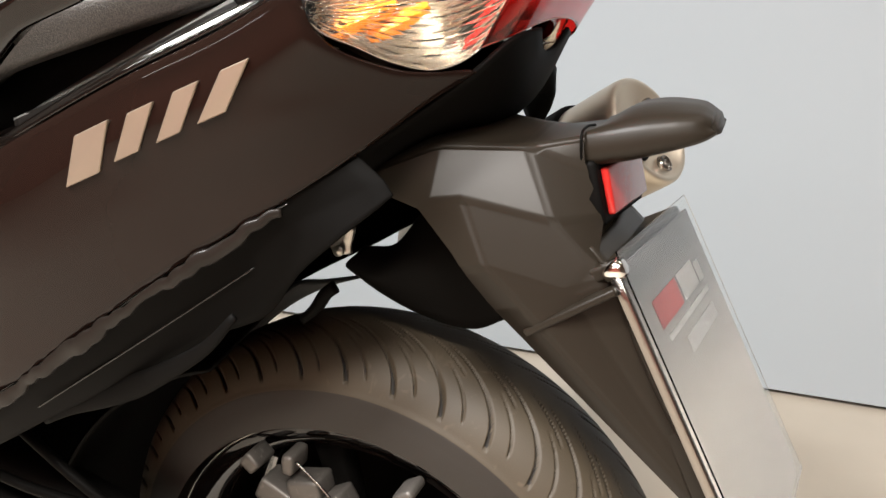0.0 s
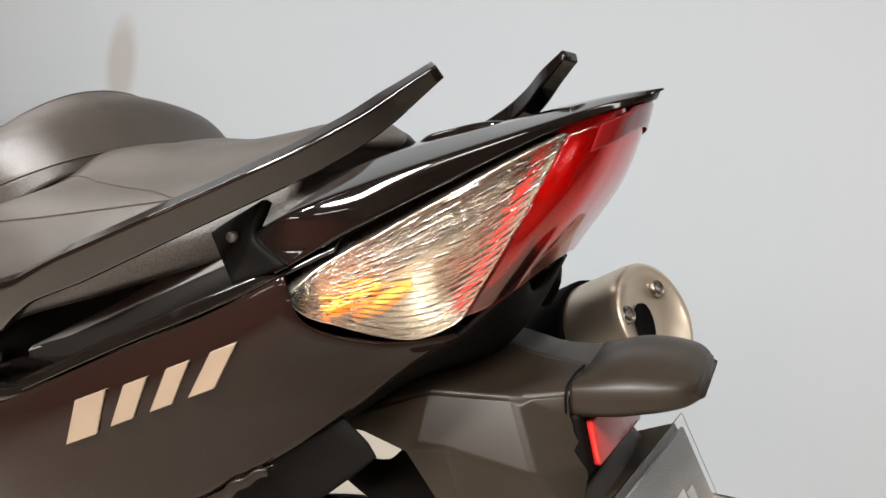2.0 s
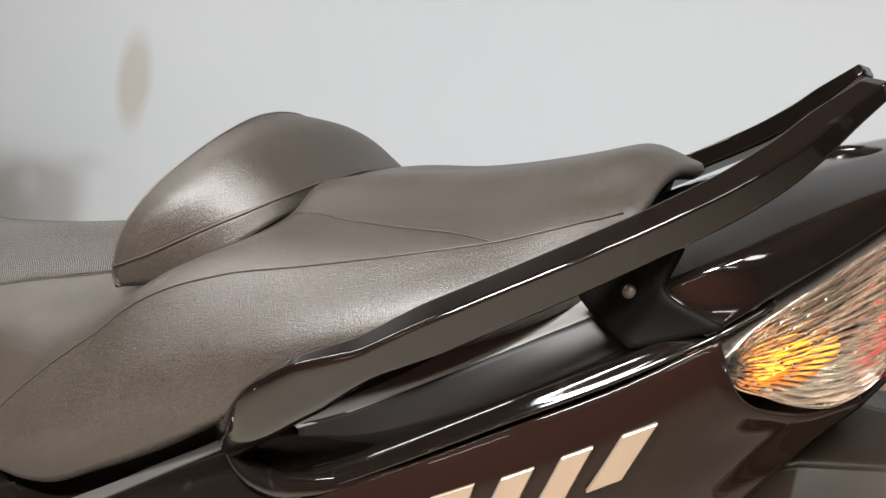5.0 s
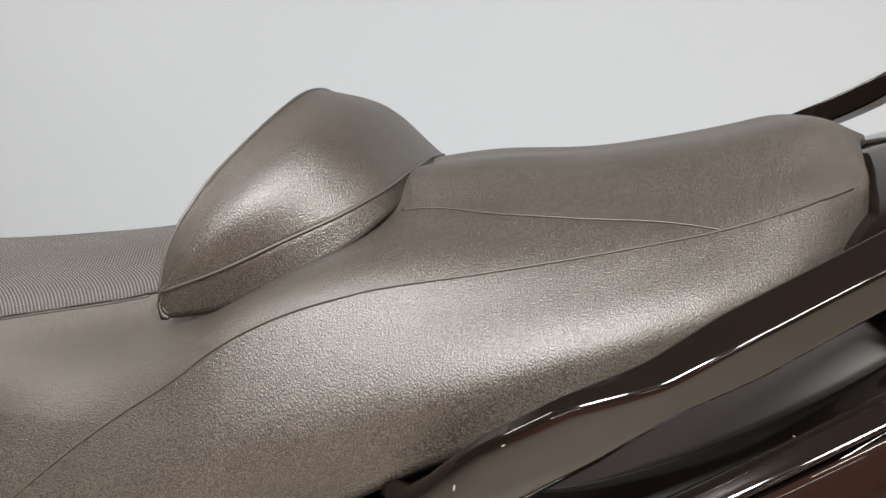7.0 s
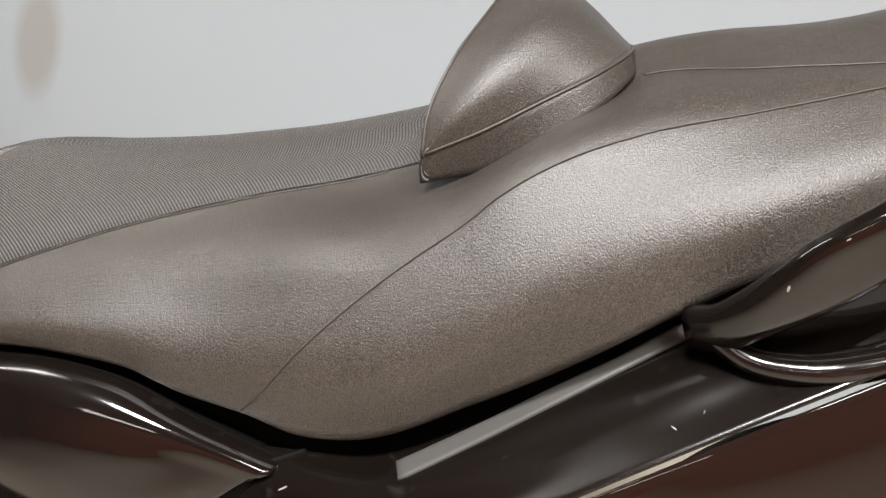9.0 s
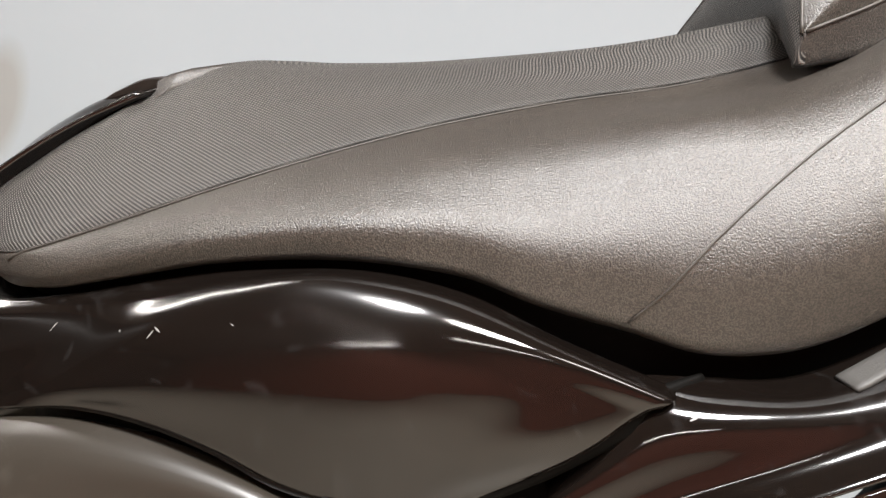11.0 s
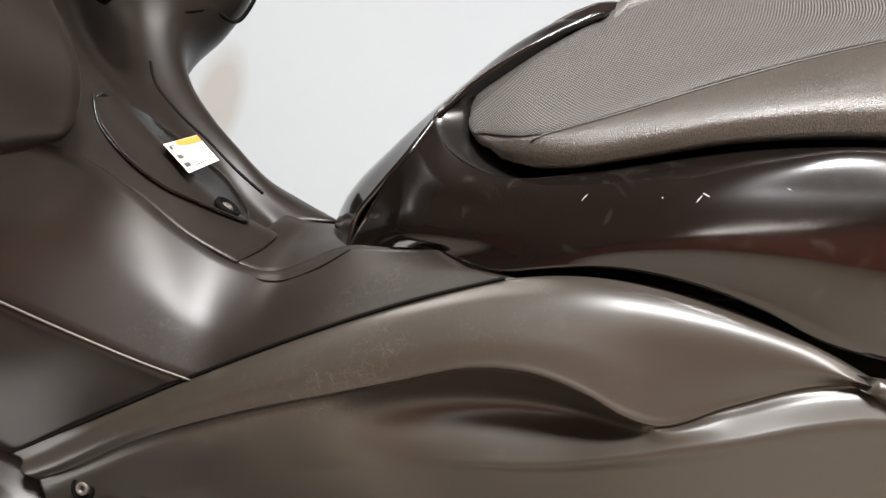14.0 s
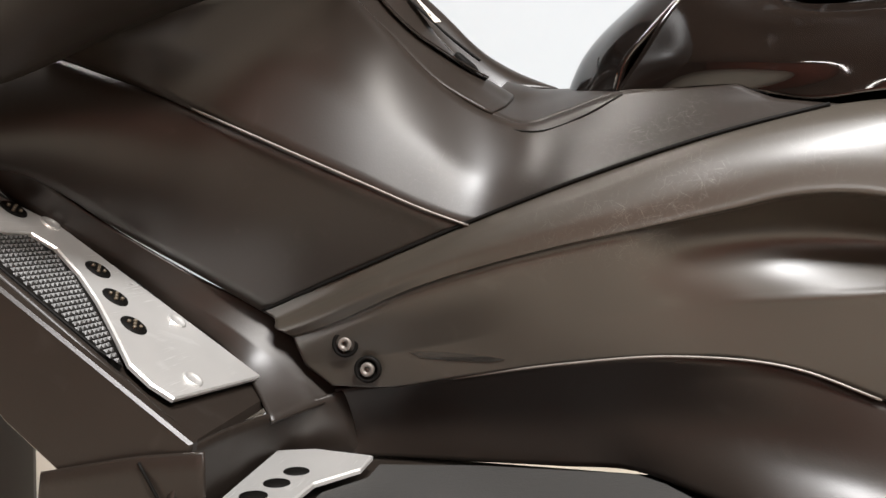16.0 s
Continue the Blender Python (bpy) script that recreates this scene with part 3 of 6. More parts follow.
if seat_out[:, 2].mean() < 0:
    seat_out = -seat_out


def on_seat(line):
    """A line laid onto the seat's skin."""
    res = []
    for q in spline(line, 90):
        k = int(((seat_points - q) ** 2).sum(1).argmin())
        res.append(tuple(q - seat_out[k] * ((q - seat_points[k]) @ seat_out[k]) + seat_out[k] * .0004))
    return res


for line in (SEAM_SIDE, SEAM_TOP, SEAM_RIB):
    both("seam", tube_bm(on_seat(line), 0.0007, 90), PIPING, seat)

# back rest
TIP = (-.409, -.135, .850)
H_FOOT = [TIP, (-.400, -.110, .868), (-.385, -.07, .878), (-.378, -.02, .882), (-.375, .03, .884)]
H_FRONT = [(-.408, -.139, .867), (-.405, -.133, .889), (-.391, -.113, .923), (-.374, -.079, .951), (-.362, -.039, .972), (-.358, -.005, .982), (-.357, .03, .985)]
H_DOME = [(-.407, -.140, .868), (-.384, -.142, .891), (-.354, -.131, .920), (-.332, -.096, .950), (-.322, -.05, .966), (-.319, -.01, .973), (-.319, .03, .975)]
H_BACK = [(-.406, -.140, .868), (-.370, -.138, .881), (-.334, -.128, .897), (-.300, -.113, .912), (-.280, -.085, .923), (-.274, -.04, .929), (-.272, 0, .931), (-.272, .03, .932)]
H_BASE = [TIP, (-.370, -.132, .857), (-.335, -.129, .872), (-.302, -.120, .890), (-.280, -.097, .907), (-.271, -.05, .917), (-.268, 0, .920), (-.268, .03, .921)]


def across(row, mid=.03):
    """A half row carried on to the other side."""
    return list(row) + [(x, 2 * mid - y, z) for x, y, z in row[-2::-1]]


backrest = part("backrest", shell_bm(loft([across(r) for r in (H_FRONT, H_DOME, H_BACK)], 70, 22), 0.006, 0.002, out=(0, 0, 1)), LEATHER, scooter, "padded vinyl rider back rest on the seat")
H_TOE = [(x - (.007 if k else .002), y - (.002 if k else 0), z) for k, (x, y, z) in enumerate(H_FOOT)]
H_CHEST = [tuple(np.array(p) * .5 + np.array(q) * .5 + np.array((-.015, -.003, .002)) * min(1, .15 + .4 * k)) for k, (p, q) in enumerate(zip(spline(H_FOOT, 7), spline(H_FRONT, 7)))]
front_grid = loft([across(r) for r in (H_TOE, H_CHEST, H_FRONT)], 70, 14)
front_face = shell_bm(front_grid, 0.006, 0.001, out=(-1, 0, 0))
part("lower_band", shell_bm(loft([across(r) for r in (H_BACK, H_BASE)], 70, 6), 0.006, 0.002, out=(1, 0, .3)), LEATHER, backrest)
part("seam", tube_bm(across(H_FRONT), 0.0011, 90), PIPING, backrest)
part("seam", tube_bm(across(H_BACK), 0.0011, 90), PIPING, backrest)

# grab rails
RAIL = [(.120, -.109, 1.002), (.099, -.122, .984), (.078, -.141, .965), (.055, -.159, .949), (.024, -.178, .932), (-.016, -.196, .912), (-.07, -.215, .886),
        (-.12, -.232, .862), (-.160, -.240, .8407), (-.190, -.240, .8221), (-.2115, -.2334, .8049), (-.227, -.224, .791), (-.240, -.2144, .7802), (-.253, -.2023, .776)]
RAIL = [(x, y, z + .003) for x, y, z in RAIL]
rail_size = [(.008, .005), (.0095, .0085), (.010, .010), (.0105, .010), (.011, .010), (.0115, .0105), (.0115, .011), (.0115, .0115), (.0105, .0097), (.0077, .0172), (.0081, .0173), (.011, .013), (.0077, .0128)]
rail_l = part("grab_rail", bar_bm(RAIL, rail_size, 80, up=(0, -.25, 1), worn=.9), GLOSS, scooter, "glossy black passenger grab rail with small scratches")
far = [(x + .020, y, z + .014) for x, y, z in flipped(RAIL)]
rail_r = part("grab_rail", bar_bm(far, rail_size, 80, up=(0, .25, 1), worn=.9), GLOSS, scooter, "glossy black passenger grab rail")
WEB_FRONT = [(-.034, -.160, .892), (-.016, -.170, .876), (.004, -.184, .866)]
WEB_BACK = [(.026, -.176, .922), (.018, -.180, .900), (.050, -.190, .884)]
RIM_LOOP = [(-.244, -.212, .778), (-.228, -.219, .768), (-.203, -.227, .766), (-.165, -.229, .773), (-.12, -.225, .789), (-.07, -.216, .810), (-.022, -.204, .836)]
for rail, line in ((rail_l, RIM_LOOP), (rail_r, flipped(RIM_LOOP))):
    part("lower_rim", sweep_bm(line, [(.006, .007), (.008, .011), (.007, .010), (.005, .007), (.001, .001)], 50, 16, 2.2, up=(0, 1, 0)), GLOSS, rail, "glossy rim that closes the slot under the rail")
part("web_bolt", moved(turned_bm([(.0035, -.003), (.0035, .002), (.002, .003)], 16), Matrix.Translation((.002, -.178, .896))), STEEL_DULL, rail_l, "worn bolt in the bracket")
for rail, lines in ((rail_l, [WEB_FRONT, WEB_BACK]), (rail_r, [flipped(WEB_FRONT), flipped(WEB_BACK)])):
    part("bracket", shell_bm(loft(lines, 20, 10), 0.008, 0.002, out=(0, lines[0][0][1], 0)), BLACK, rail, "dull black web that carries the rail")

# added black fillers that keep the bright room from showing through the gaps
SHADE = [[(x, y + .03, z + dz) for x, y, z in LOW] for dz in (.006, -.04, -.09)]
both("seat_base", shell_bm(loft(SHADE, 60, 8), 0.004), BLACK, scooter, "black filler added under the seat edge, where it is dark")
part("body_core", moved(box_bm(.42, .26, .24, .02), Matrix.Translation((-.60, .0, .585))), BLACK, scooter, "black box added inside the body to close a gap")

# tail side panels
P_CREASE = [(-.56, -.224, .600), (-.45, -.240, .640), (-.36, -.248, .675), (-.284, -.249, .713), (-.231, -.245, .738), (-.135, -.239, .784), (-.059, -.224, .821), (.006, -.204, .851), (.050, -.189, .876)]
P_HIGH = [(-.56, -.226, .575), (-.45, -.243, .615), (-.36, -.251, .650), (-.231, -.248, .712), (-.135, -.242, .758), (-.059, -.227, .797), (.010, -.205, .828), (.058, -.186, .852)]
P_HIGH = [(x, y - .0025, z) for x, y, z in P_HIGH]
P_MID = [(-.56, -.224, .53), (-.45, -.240, .555), (-.36, -.248, .585), (-.231, -.245, .655), (-.135, -.240, .705), (-.059, -.222, .753), (.030, -.190, .797), (.095, -.141, .824)]
P_MID = [(x, y - .004, z) for x, y, z in P_MID]
P_LOW = [(-.56, -.215, .47), (-.45, -.228, .48), (-.3, -.238, .53), (-.193, -.238, .590), (-.125, -.229, .638), (-.037, -.209, .699), (.030, -.180, .742), (.066, -.155, .768), (.11, -.115, .805), (.134, -.098, .822)]
both("side_panel", shell_bm(loft([P_CREASE, P_HIGH, P_MID, P_LOW], 80, 24), 0.004), PANEL, scooter, "glossy dark brown-black tail side panel")
D_IN = [(-.56, -.185, .64), (-.52, -.190, .690), (-.485, -.190, .690), (-.444, -.190, .688), (-.372, -.192, .714), (-.306, -.190, .744), (-.261, -.186, .762), (-.205, -.189, .781), (-.166, -.189, .787), (-.123, -.183, .799), (-.080, -.177, .816), (-.040, -.170, .836), (.004, -.159, .861), (.045, -.140, .884), (.075, -.125, .895)]
D_MID = [(-.56, -.205, .632), (-.50, -.212, .664), (-.42, -.222, .676), (-.34, -.226, .702), (-.25, -.220, .749), (-.15, -.217, .784), (-.06, -.205, .823), (.0, -.187, .854), (.046, -.165, .883), (.075, -.150, .893)]
D_OUT = [(-.56, -.222, .605), (-.45, -.238, .645), (-.36, -.246, .680), (-.284, -.246, .718), (-.231, -.242, .743), (-.135, -.236, .789), (-.059, -.221, .826), (.006, -.201, .856), (.050, -.184, .879), (.075, -.168, .893)]
D_MID = [(x, y, z + .003) for x, y, z in D_MID]
D_ROLL = [(x, y + .013, z + .0085) for x, y, z in D_OUT]
both("deck_panel", shell_bm(loft([D_IN, D_MID, D_ROLL, D_OUT], 80, 24), 0.003), GLOSS, scooter, "glossy black panel under the grab rail, finely scratched")

LEDGE_UP = [(-.420, -.2016, .692), (-.371, -.1958, .715), (-.327, -.1911, .7375), (-.289, -.187, .756), (-.256, -.183, .774)]
LEDGE_LOW = [(-.416, -.2143, .6885), (-.369, -.2055, .710), (-.326, -.1997, .732), (-.289, -.1941, .751), (-.253, -.187, .768)]
both("seat_ledge", shell_bm(loft([LEDGE_UP, LEDGE_LOW], 40, 6), 0.004, out=(0, -.4, 1)), LEDGE, scooter, "dusty grey ledge between seat and deck panel")
# a solid black bar stands for the shade in this gap
GAP_BAND = [(-.480, -.190, .689), (-.505, -.197, .680), (-.535, -.203, .668), (-.569, -.207, .655), (-.606, -.209, .641)]
both("panel_gap", sweep_bm(GAP_BAND, [(.002, .003), (.006, .010), (.006, .012), (.006, .010)], 40, 12, 3, up=(0, 0, 1)), BLACK, scooter, "black bar standing for the shaded gap between side cover and deck panel")

# ledge and wall of the hollow under the rail
E_UP = [(-.235, -.165, .779), (-.191, -.160, .806), (-.149, -.150, .830), (-.105, -.140, .852), (-.064, -.130, .868), (-.034, -.122, .880)]
E_EDGE = [(-.208, -.188, .786), (-.173, -.184, .799), (-.134, -.175, .817), (-.091, -.166, .838), (-.052, -.156, .857), (-.018, -.146, .873)]
E_LOW = [(-.205, -.191, .780), (-.168, -.190, .785), (-.126, -.184, .797), (-.083, -.178, .814), (-.043, -.171, .834), (.002, -.160, .859)]
# the ledge's colour is lightened to carry light from above
both("rail_ledge", shell_bm(loft([E_UP, E_EDGE], 40, 8), 0.003, out=(0, -.3, 1)), SILVER, scooter, "silver-grey ledge under the grab rail, light put into its colour")
both("hollow_wall", shell_bm(loft([E_EDGE, E_LOW], 40, 8), 0.003), HOLLOW, scooter)

# tail top and lamp
RIDGE = [(.044, -.188, .879), (.091, -.159, .909), (.136, -.119, .936), (.195, -.069, .969), (.222, -.035, .980), (.240, 0, .985)]
R_UP = [(.006, -.176, .892), (.046, -.179, .914), (.090, -.150, .934), (.150, -.106, .958), (.184, -.078, .971), (.215, -.040, .983), (.242, 0, .990)]
R_TOP = [(-.03, -.11, .900), (.05, -.085, .940), (.11, -.06, .959), (.165, -.035, .974), (.21, -.018, .986), (.243, 0, .992)]
R_MID = [(-.03, 0, .915), (.04, 0, .945), (.10, 0, .961), (.16, 0, .976), (.21, 0, .988), (.244, 0, .993)]
rows = [RIDGE, R_UP, R_TOP, R_MID] + [flipped(r) for r in (R_TOP, R_UP, RIDGE)]
part("tail_cover", facet_bm(rows, 50, 0.0015, out=(0, 0, 1), soft=.1), GLOSS, scooter, "glossy black pointed tail cover")

FIN = [(.05, .0, .938), (.062, -.005, .947), (.083, -.01, .954), (.117, -.012, .963), (.138, -.012, .9645), (.161, -.012, .9635)]
part("tail_fin", sweep_bm(FIN, [(.004, .008), (.006, .006), (.006, .004), (.003, .001)], 30, 12), GLOSS, scooter)
LU = [(.053, -.188, .863), (.066, -.175, .878), (.092, -.155, .896), (.136, -.119, .925), (.181, -.084, .954), (.197, -.070, .963)]
LM = [(.052, -.189, .862), (.075, -.172, .861), (.105, -.150, .868), (.140, -.122, .885), (.166, -.098, .902), (.176, -.088, .912)]
LL = [(.053, -.188, .861), (.060, -.180, .850), (.075, -.165, .841), (.095, -.142, .829), (.114, -.124, .825), (.128, -.111, .830), (.138, -.103, .838)]
RU = [(.197, -.070, .963), (.216, -.060, .970), (.226, -.046, .975), (.233, -.020, .981), (.235, 0, .983)]
RM = [(.176, -.088, .912), (.196, -.080, .918), (.206, -.066, .923), (.214, -.030, .929), (.216, 0, .931)]
RL = [(.138, -.103, .838), (.152, -.094, .844), (.160, -.078, .849), (.167, -.040, .856), (.169, 0, .858)]
lens_grid = loft([LU, LM, LL], 60, 121)
ribs_at, ribs_along = np.linspace(0, 1, 121)[:, None], np.linspace(0, 1, 60)[None, :]
ribs = (0.0006 * np.sin(2 * math.pi * 18 * ribs_at + 1.5 * np.sin(13 * ribs_along + 5 * ribs_at)) * (0.65 + 0.35 * np.sin(31 * ribs_along + 40 * ribs_at)))[:, :, None]
tail_lamp = part("tail_lamp", shell_bm(lens_grid + grid_normals(lens_grid) * ribs, 0.0022, 0.0006), LENS, scooter, "ribbed clear indicator lens beside the red tail lens")
other_lens = mirrored(shell_bm(lens_grid, 0.0022, 0.0006))
part("lens", other_lens, LENS, tail_lamp)


def red_rows(rows):
    return [list(r) + flipped(r[-2::-1]) for r in rows]


for lens_ob in (tail_lamp, *tail_lamp.children):
    lens_ob.visible_shadow = False
red_grid = loft(red_rows([RU, RM, RL]), 60, 91)
red_lens = part("red_lens", shell_bm(red_grid, 0.002, 0.0008, out=(1, 0, 0)), RED_LENS, tail_lamp, "deep red tail lens")
red_lens.visible_shadow = False
back = [[(x - .022, y + .020, z) for x, y, z in r] for r in (LU, LM, LL)]
bowl = loft([LU, back[0], back[1], back[2], LL], 60, 40)
divider = np.array([LU[-1], LM[-1], LL[-1]]) + np.array((-.002, .0015, 0))
both("divider", shell_bm(loft([[tuple(p) for p in divider + np.array((-.024, .022, 0)) * f] for f in (0, 1)], 24, 6), 0.0008, 0.0003), REFLECT, tail_lamp, "bright wall between indicator and red lens")
both("reflector", shell_bm(bowl + np.array([-.001, .001, 0]), 0.001, 0.0004), REFLECT, tail_lamp, "faceted bright reflector")
red_back = [[(x - .018, y * .9, z) for x, y, z in r] for r in red_rows([RU, RM, RL])]
part("red_reflector", shell_bm(loft(red_back, 60, 20), 0.001, 0.0004, out=(1, 0, 0)), RED_REFLEX, tail_lamp)
UP0 = RU[1:]
UP1 = [tuple(np.array(p) * .66 + np.array(q) * .34 + np.array((.002, 0, 0))) for p, q in zip(RU[1:], RM[1:])]
part("upper_red_lens", shell_bm(loft(red_rows([UP0, UP1]), 40, 10) + np.array((.0015, -.001, 0)), 0.001, 0.0005, out=(1, 0, 0)), DEEP_RED, tail_lamp, "darker red top of the tail lens")
for path, size in (([(.064, -.168, .851), (.074, -.160, .855), (.086, -.150, .862), (.094, -.143, .867)], .0085), ([(.078, -.152, .846), (.088, -.146, .850), (.100, -.136, .858), (.110, -.128, .865)], .0065)):
    bulb = sweep_bm(path, [(size * .6, size * .7), (size, size), (size * .9, size), (size * .4, size * .5)], 6, 7, 2.0)
    part("amber_bulb", bulb, AMBER, tail_lamp, "amber indicator bulb cover", smooth=False)

# underside of the tail
U_TOP = [(-.06, -.180, .690), (.03, -.165, .745), (.09, -.115, .788), (.134, -.098, .822), (.153, -.080, .842), (.163, -.040, .850)]
U_LOW = [(-.06, -.10, .715), (.03, -.10, .735), (.09, -.075, .775), (.134, -.05, .795), (.148, -.035, .812), (.158, -.015, .835)]
rows = [U_TOP, U_LOW] + [flipped(r) for r in (U_LOW, U_TOP)]
part("under_tail", shell_bm(loft(rows, 30, 30), 0.004, out=(0, 0, -1)), BLACK, scooter, "dull black underside of the tail")
I_TOP = [(-.45, -.224, .482), (-.3, -.234, .532), (-.193, -.234, .592), (-.125, -.225, .640), (-.037, -.205, .701), (.030, -.176, .744), (.066, -.151, .768)]
I_MID = [(-.45, -.215, .455), (-.3, -.226, .505), (-.193, -.224, .570), (-.12, -.214, .615), (-.04, -.197, .678), (.036, -.170, .727), (.085, -.150, .752)]
I_LOW = [(-.45, -.20, .43), (-.3, -.205, .485), (-.189, -.206, .548), (-.116, -.198, .588), (-.040, -.180, .632), (-.001, -.172, .650), (.026, -.170, .684), (.057, -.168, .712), (.092, -.150, .742)]
both("inner_panel", facet_bm([I_TOP, I_MID, I_LOW], 50, thick=0.004), BLACK, scooter, "black inner panel below the tail")
for k, line in enumerate(([(-.28, -.236, .545), (-.16, -.230, .613), (-.06, -.212, .684)], [(-.19, -.222, .562), (-.08, -.205, .635), (.0, -.184, .690)], [(-.05, -.208, .688), (-.02, -.200, .712), (.03, -.182, .738)])):
    part("trim_strip", tube_bm(line, 0.0010 - 0.0002 * k, 40, 8), DARK, scooter)
EDGE = [(x, y - .002 - .0012 * math.sin(150 * x + 1), z - .005 + .0008 * math.sin(70 * x) + .0012 * math.sin(170 * x) + .0012 * math.sin(410 * x)) for x, y, z in spline([(-.40, -.232, .492), (-.3, -.236, .528), (-.193, -.237, .588), (-.125, -.228, .636), (-.037, -.208, .697), (.025, -.182, .738)], 60)]
part("edge_trim", sweep_bm(EDGE, [(.002, .003), (.003, .007), (.0015, .003), (.003, .008), (.002, .004), (.003, .007), (.0015, .003), (.003, .006), (.002, .003)], 240, 10, 4), MATTE, scooter, "ragged black trim under the side panel")
W_STRIP = [(-.214, -.20, .536), (-.19, -.20, .549), (-.133, -.20, .573), (-.072, -.20, .606), (-.032, -.20, .633), (-.008, -.20, .658)]
part("guard_strip", sweep_bm(W_STRIP, [(.003, .006), (.003, .010), (.002, .003)], 30, 10), BLACK, scooter)

# rear mudguard with its plate arm
NODES = dict(s0=(-.02, -.100, .745), s1=(-.02, -.100, .728), u0=(0.056, -0.098, 0.752), u1=(0.098, -0.086, 0.769), u2=(0.161, -0.066, 0.768), u4=(0.200, -0.056, 0.776), u5=(0.204, -0.059, 0.752), k=(0.219, -0.052, 0.717),
             l4=(0.216, -0.083, 0.690), l3=(0.188, -0.088, 0.718), l2=(0.122, -0.097, 0.732), l1=(0.092, -0.095, 0.726), l0=(0.049, -0.105, 0.735), v4=(0.116, -0.103, 0.692), v5=(0.128, -0.109, 0.680), v6=(0.147, -0.114, 0.686),
             w1=(0.169, -0.106, 0.660), w0=(0.147, -0.099, 0.652), p1=(0.202, -0.093, 0.667), p2=(0.234, -0.082, 0.682), e0=(.330, -.066, .470), e1=(.335, -.076, .476), e2=(.338, -.076, .500))
FACES = ("s0 u0 l0 s1", "u0 u1 l1 l0", "u1 u2 l3 l2 l1", "u2 u4 u5", "u2 u5 k l3", "l3 k l4", "l1 l2 v6 v5 v4", "l2 l3 l4 p1 v6", "v5 v6 w1 w0", "v6 p1 w1", "p1 l4 p2", "w0 w1 e1 e0", "w1 p1 e1", "p1 p2 e2 e1")
CROWN = dict(s0=.79, u0=.792, u1=.788, u2=.778, u4=.776)
guard = bmesh.new()
near_v = {k: guard.verts.new(p) for k, p in NODES.items()}
far_v = {k: guard.verts.new((x, 2 * axis_y(x) - y, z)) for k, (x, y, z) in NODES.items()}
top_v = {k: guard.verts.new((NODES[k][0], axis_y(NODES[k][0]), z)) for k, z in CROWN.items()}
for row in FACES:
    guard.faces.new([near_v[k] for k in row.split()])
    guard.faces.new([far_v[k] for k in row.split()][::-1])
for p, q in (("s0", "u0"), ("u0", "u1"), ("u1", "u2"), ("u2", "u4")):
    guard.faces.new((top_v[p], top_v[q], near_v[q], near_v[p]))
    guard.faces.new((top_v[q], top_v[p], far_v[p], far_v[q]))
bmesh.ops.recalc_face_normals(guard, faces=guard.faces[:])
guard.normal_update()
bends = [e for e in guard.edges if len(e.link_faces) == 2 and e.calc_face_angle(0) > 0.1]
bmesh.ops.bevel(guard, geom=bends, offset=0.0045, segments=3, affect="EDGES", clamp_overlap=True)
bmesh.ops.solidify(guard, geom=guard.faces[:], thickness=0.004)
mudguard = part("mudguard", guard, FENDER, scooter, "matte grey plastic rear mudguard and plate arm")
mudguard.modifiers.new("even_normals", "WEIGHTED_NORMAL").keep_sharp = False
A_BACK = [(.215, -.078, .700), (.225, -.080, .690), (.234, -.082, .680), (.255, -.084, .632), (.300, -.082, .548), (.336, -.080, .492)]
A_IN = flipped(A_BACK)
part("arm_back", facet_bm([A_BACK, [(x + .004, axis_y(x), z) for x, y, z in A_BACK], A_IN], 60, thick=0.004, out=(1, 0, .3)), FENDER, mudguard)
B_ROWS = []
# the beak's cross sections: half width, lower edge, crease, shoulder, crown
for x, w, zb, zk, zs, zt in ((.200, .058, .753, .776, .777, .7755), (.213, .059, .756, .779, .784, .785), (.232, .059, .760, .783, .793, .795), (.249, .058, .765, .786, .796, .798),
                             (.266, .055, .770, .788, .796, .798), (.280, .049, .775, .788, .794, .796), (.287, .042, .779, .786, .790, .791)):
    c = axis_y(x) + .004
    half_row = [(x + .003, c - w * .90, zb - .001), (x + .003, c - w, zb + .002), (x, c - w, zk - .003), (x, c - w * .97, zk), (x, c - w * .62, zs), (x, c, zt)]
    B_ROWS.append(half_row + [(p, 2 * c - q, r) for p, q, r in half_row[-2::-1]])
beak = [spline([r[k] for r in B_ROWS], 40) for k in range(len(B_ROWS[0]))]
housing = part("plate_light_housing", shell_bm(skin(beak, 4), 0.003, 0.0008, out=(0, 0, 1)), FENDER, mudguard, "matte plate lamp housing like a short beak")
tip_row = B_ROWS[-1]
tip_bm = bmesh.new()
tip_front = [tip_bm.verts.new((x + .003, axis_y(x) + .004 + (y - axis_y(x) - .004) * .9, z * .8 + .783 * .2)) for x, y, z in tip_row]
tip_rear = [tip_bm.verts.new(p) for p in tip_row]
tip_bm.faces.new(tip_front)
for a in range(len(tip_row) - 1):
    tip_bm.faces.new((tip_front[a], tip_front[a + 1], tip_rear[a + 1], tip_rear[a]))
bmesh.ops.recalc_face_normals(tip_bm, faces=tip_bm.faces[:])
part("tip", tip_bm, FENDER, housing)
part("housing_floor", shell_bm(loft([[r[0], (r[0][0], r[5][1], r[0][2] - .002), r[-1]] for r in B_ROWS], 20, 20), 0.003, out=(0, 0, -1)), FENDER, mudguard)
part("seam_gap", tube_bm([(.2005, -.0570, .751), (.1995, -.0570, .777), (.1985, -.035, .780), (.1985, -.005, .778)], .0011, 30), BLACK, mudguard)
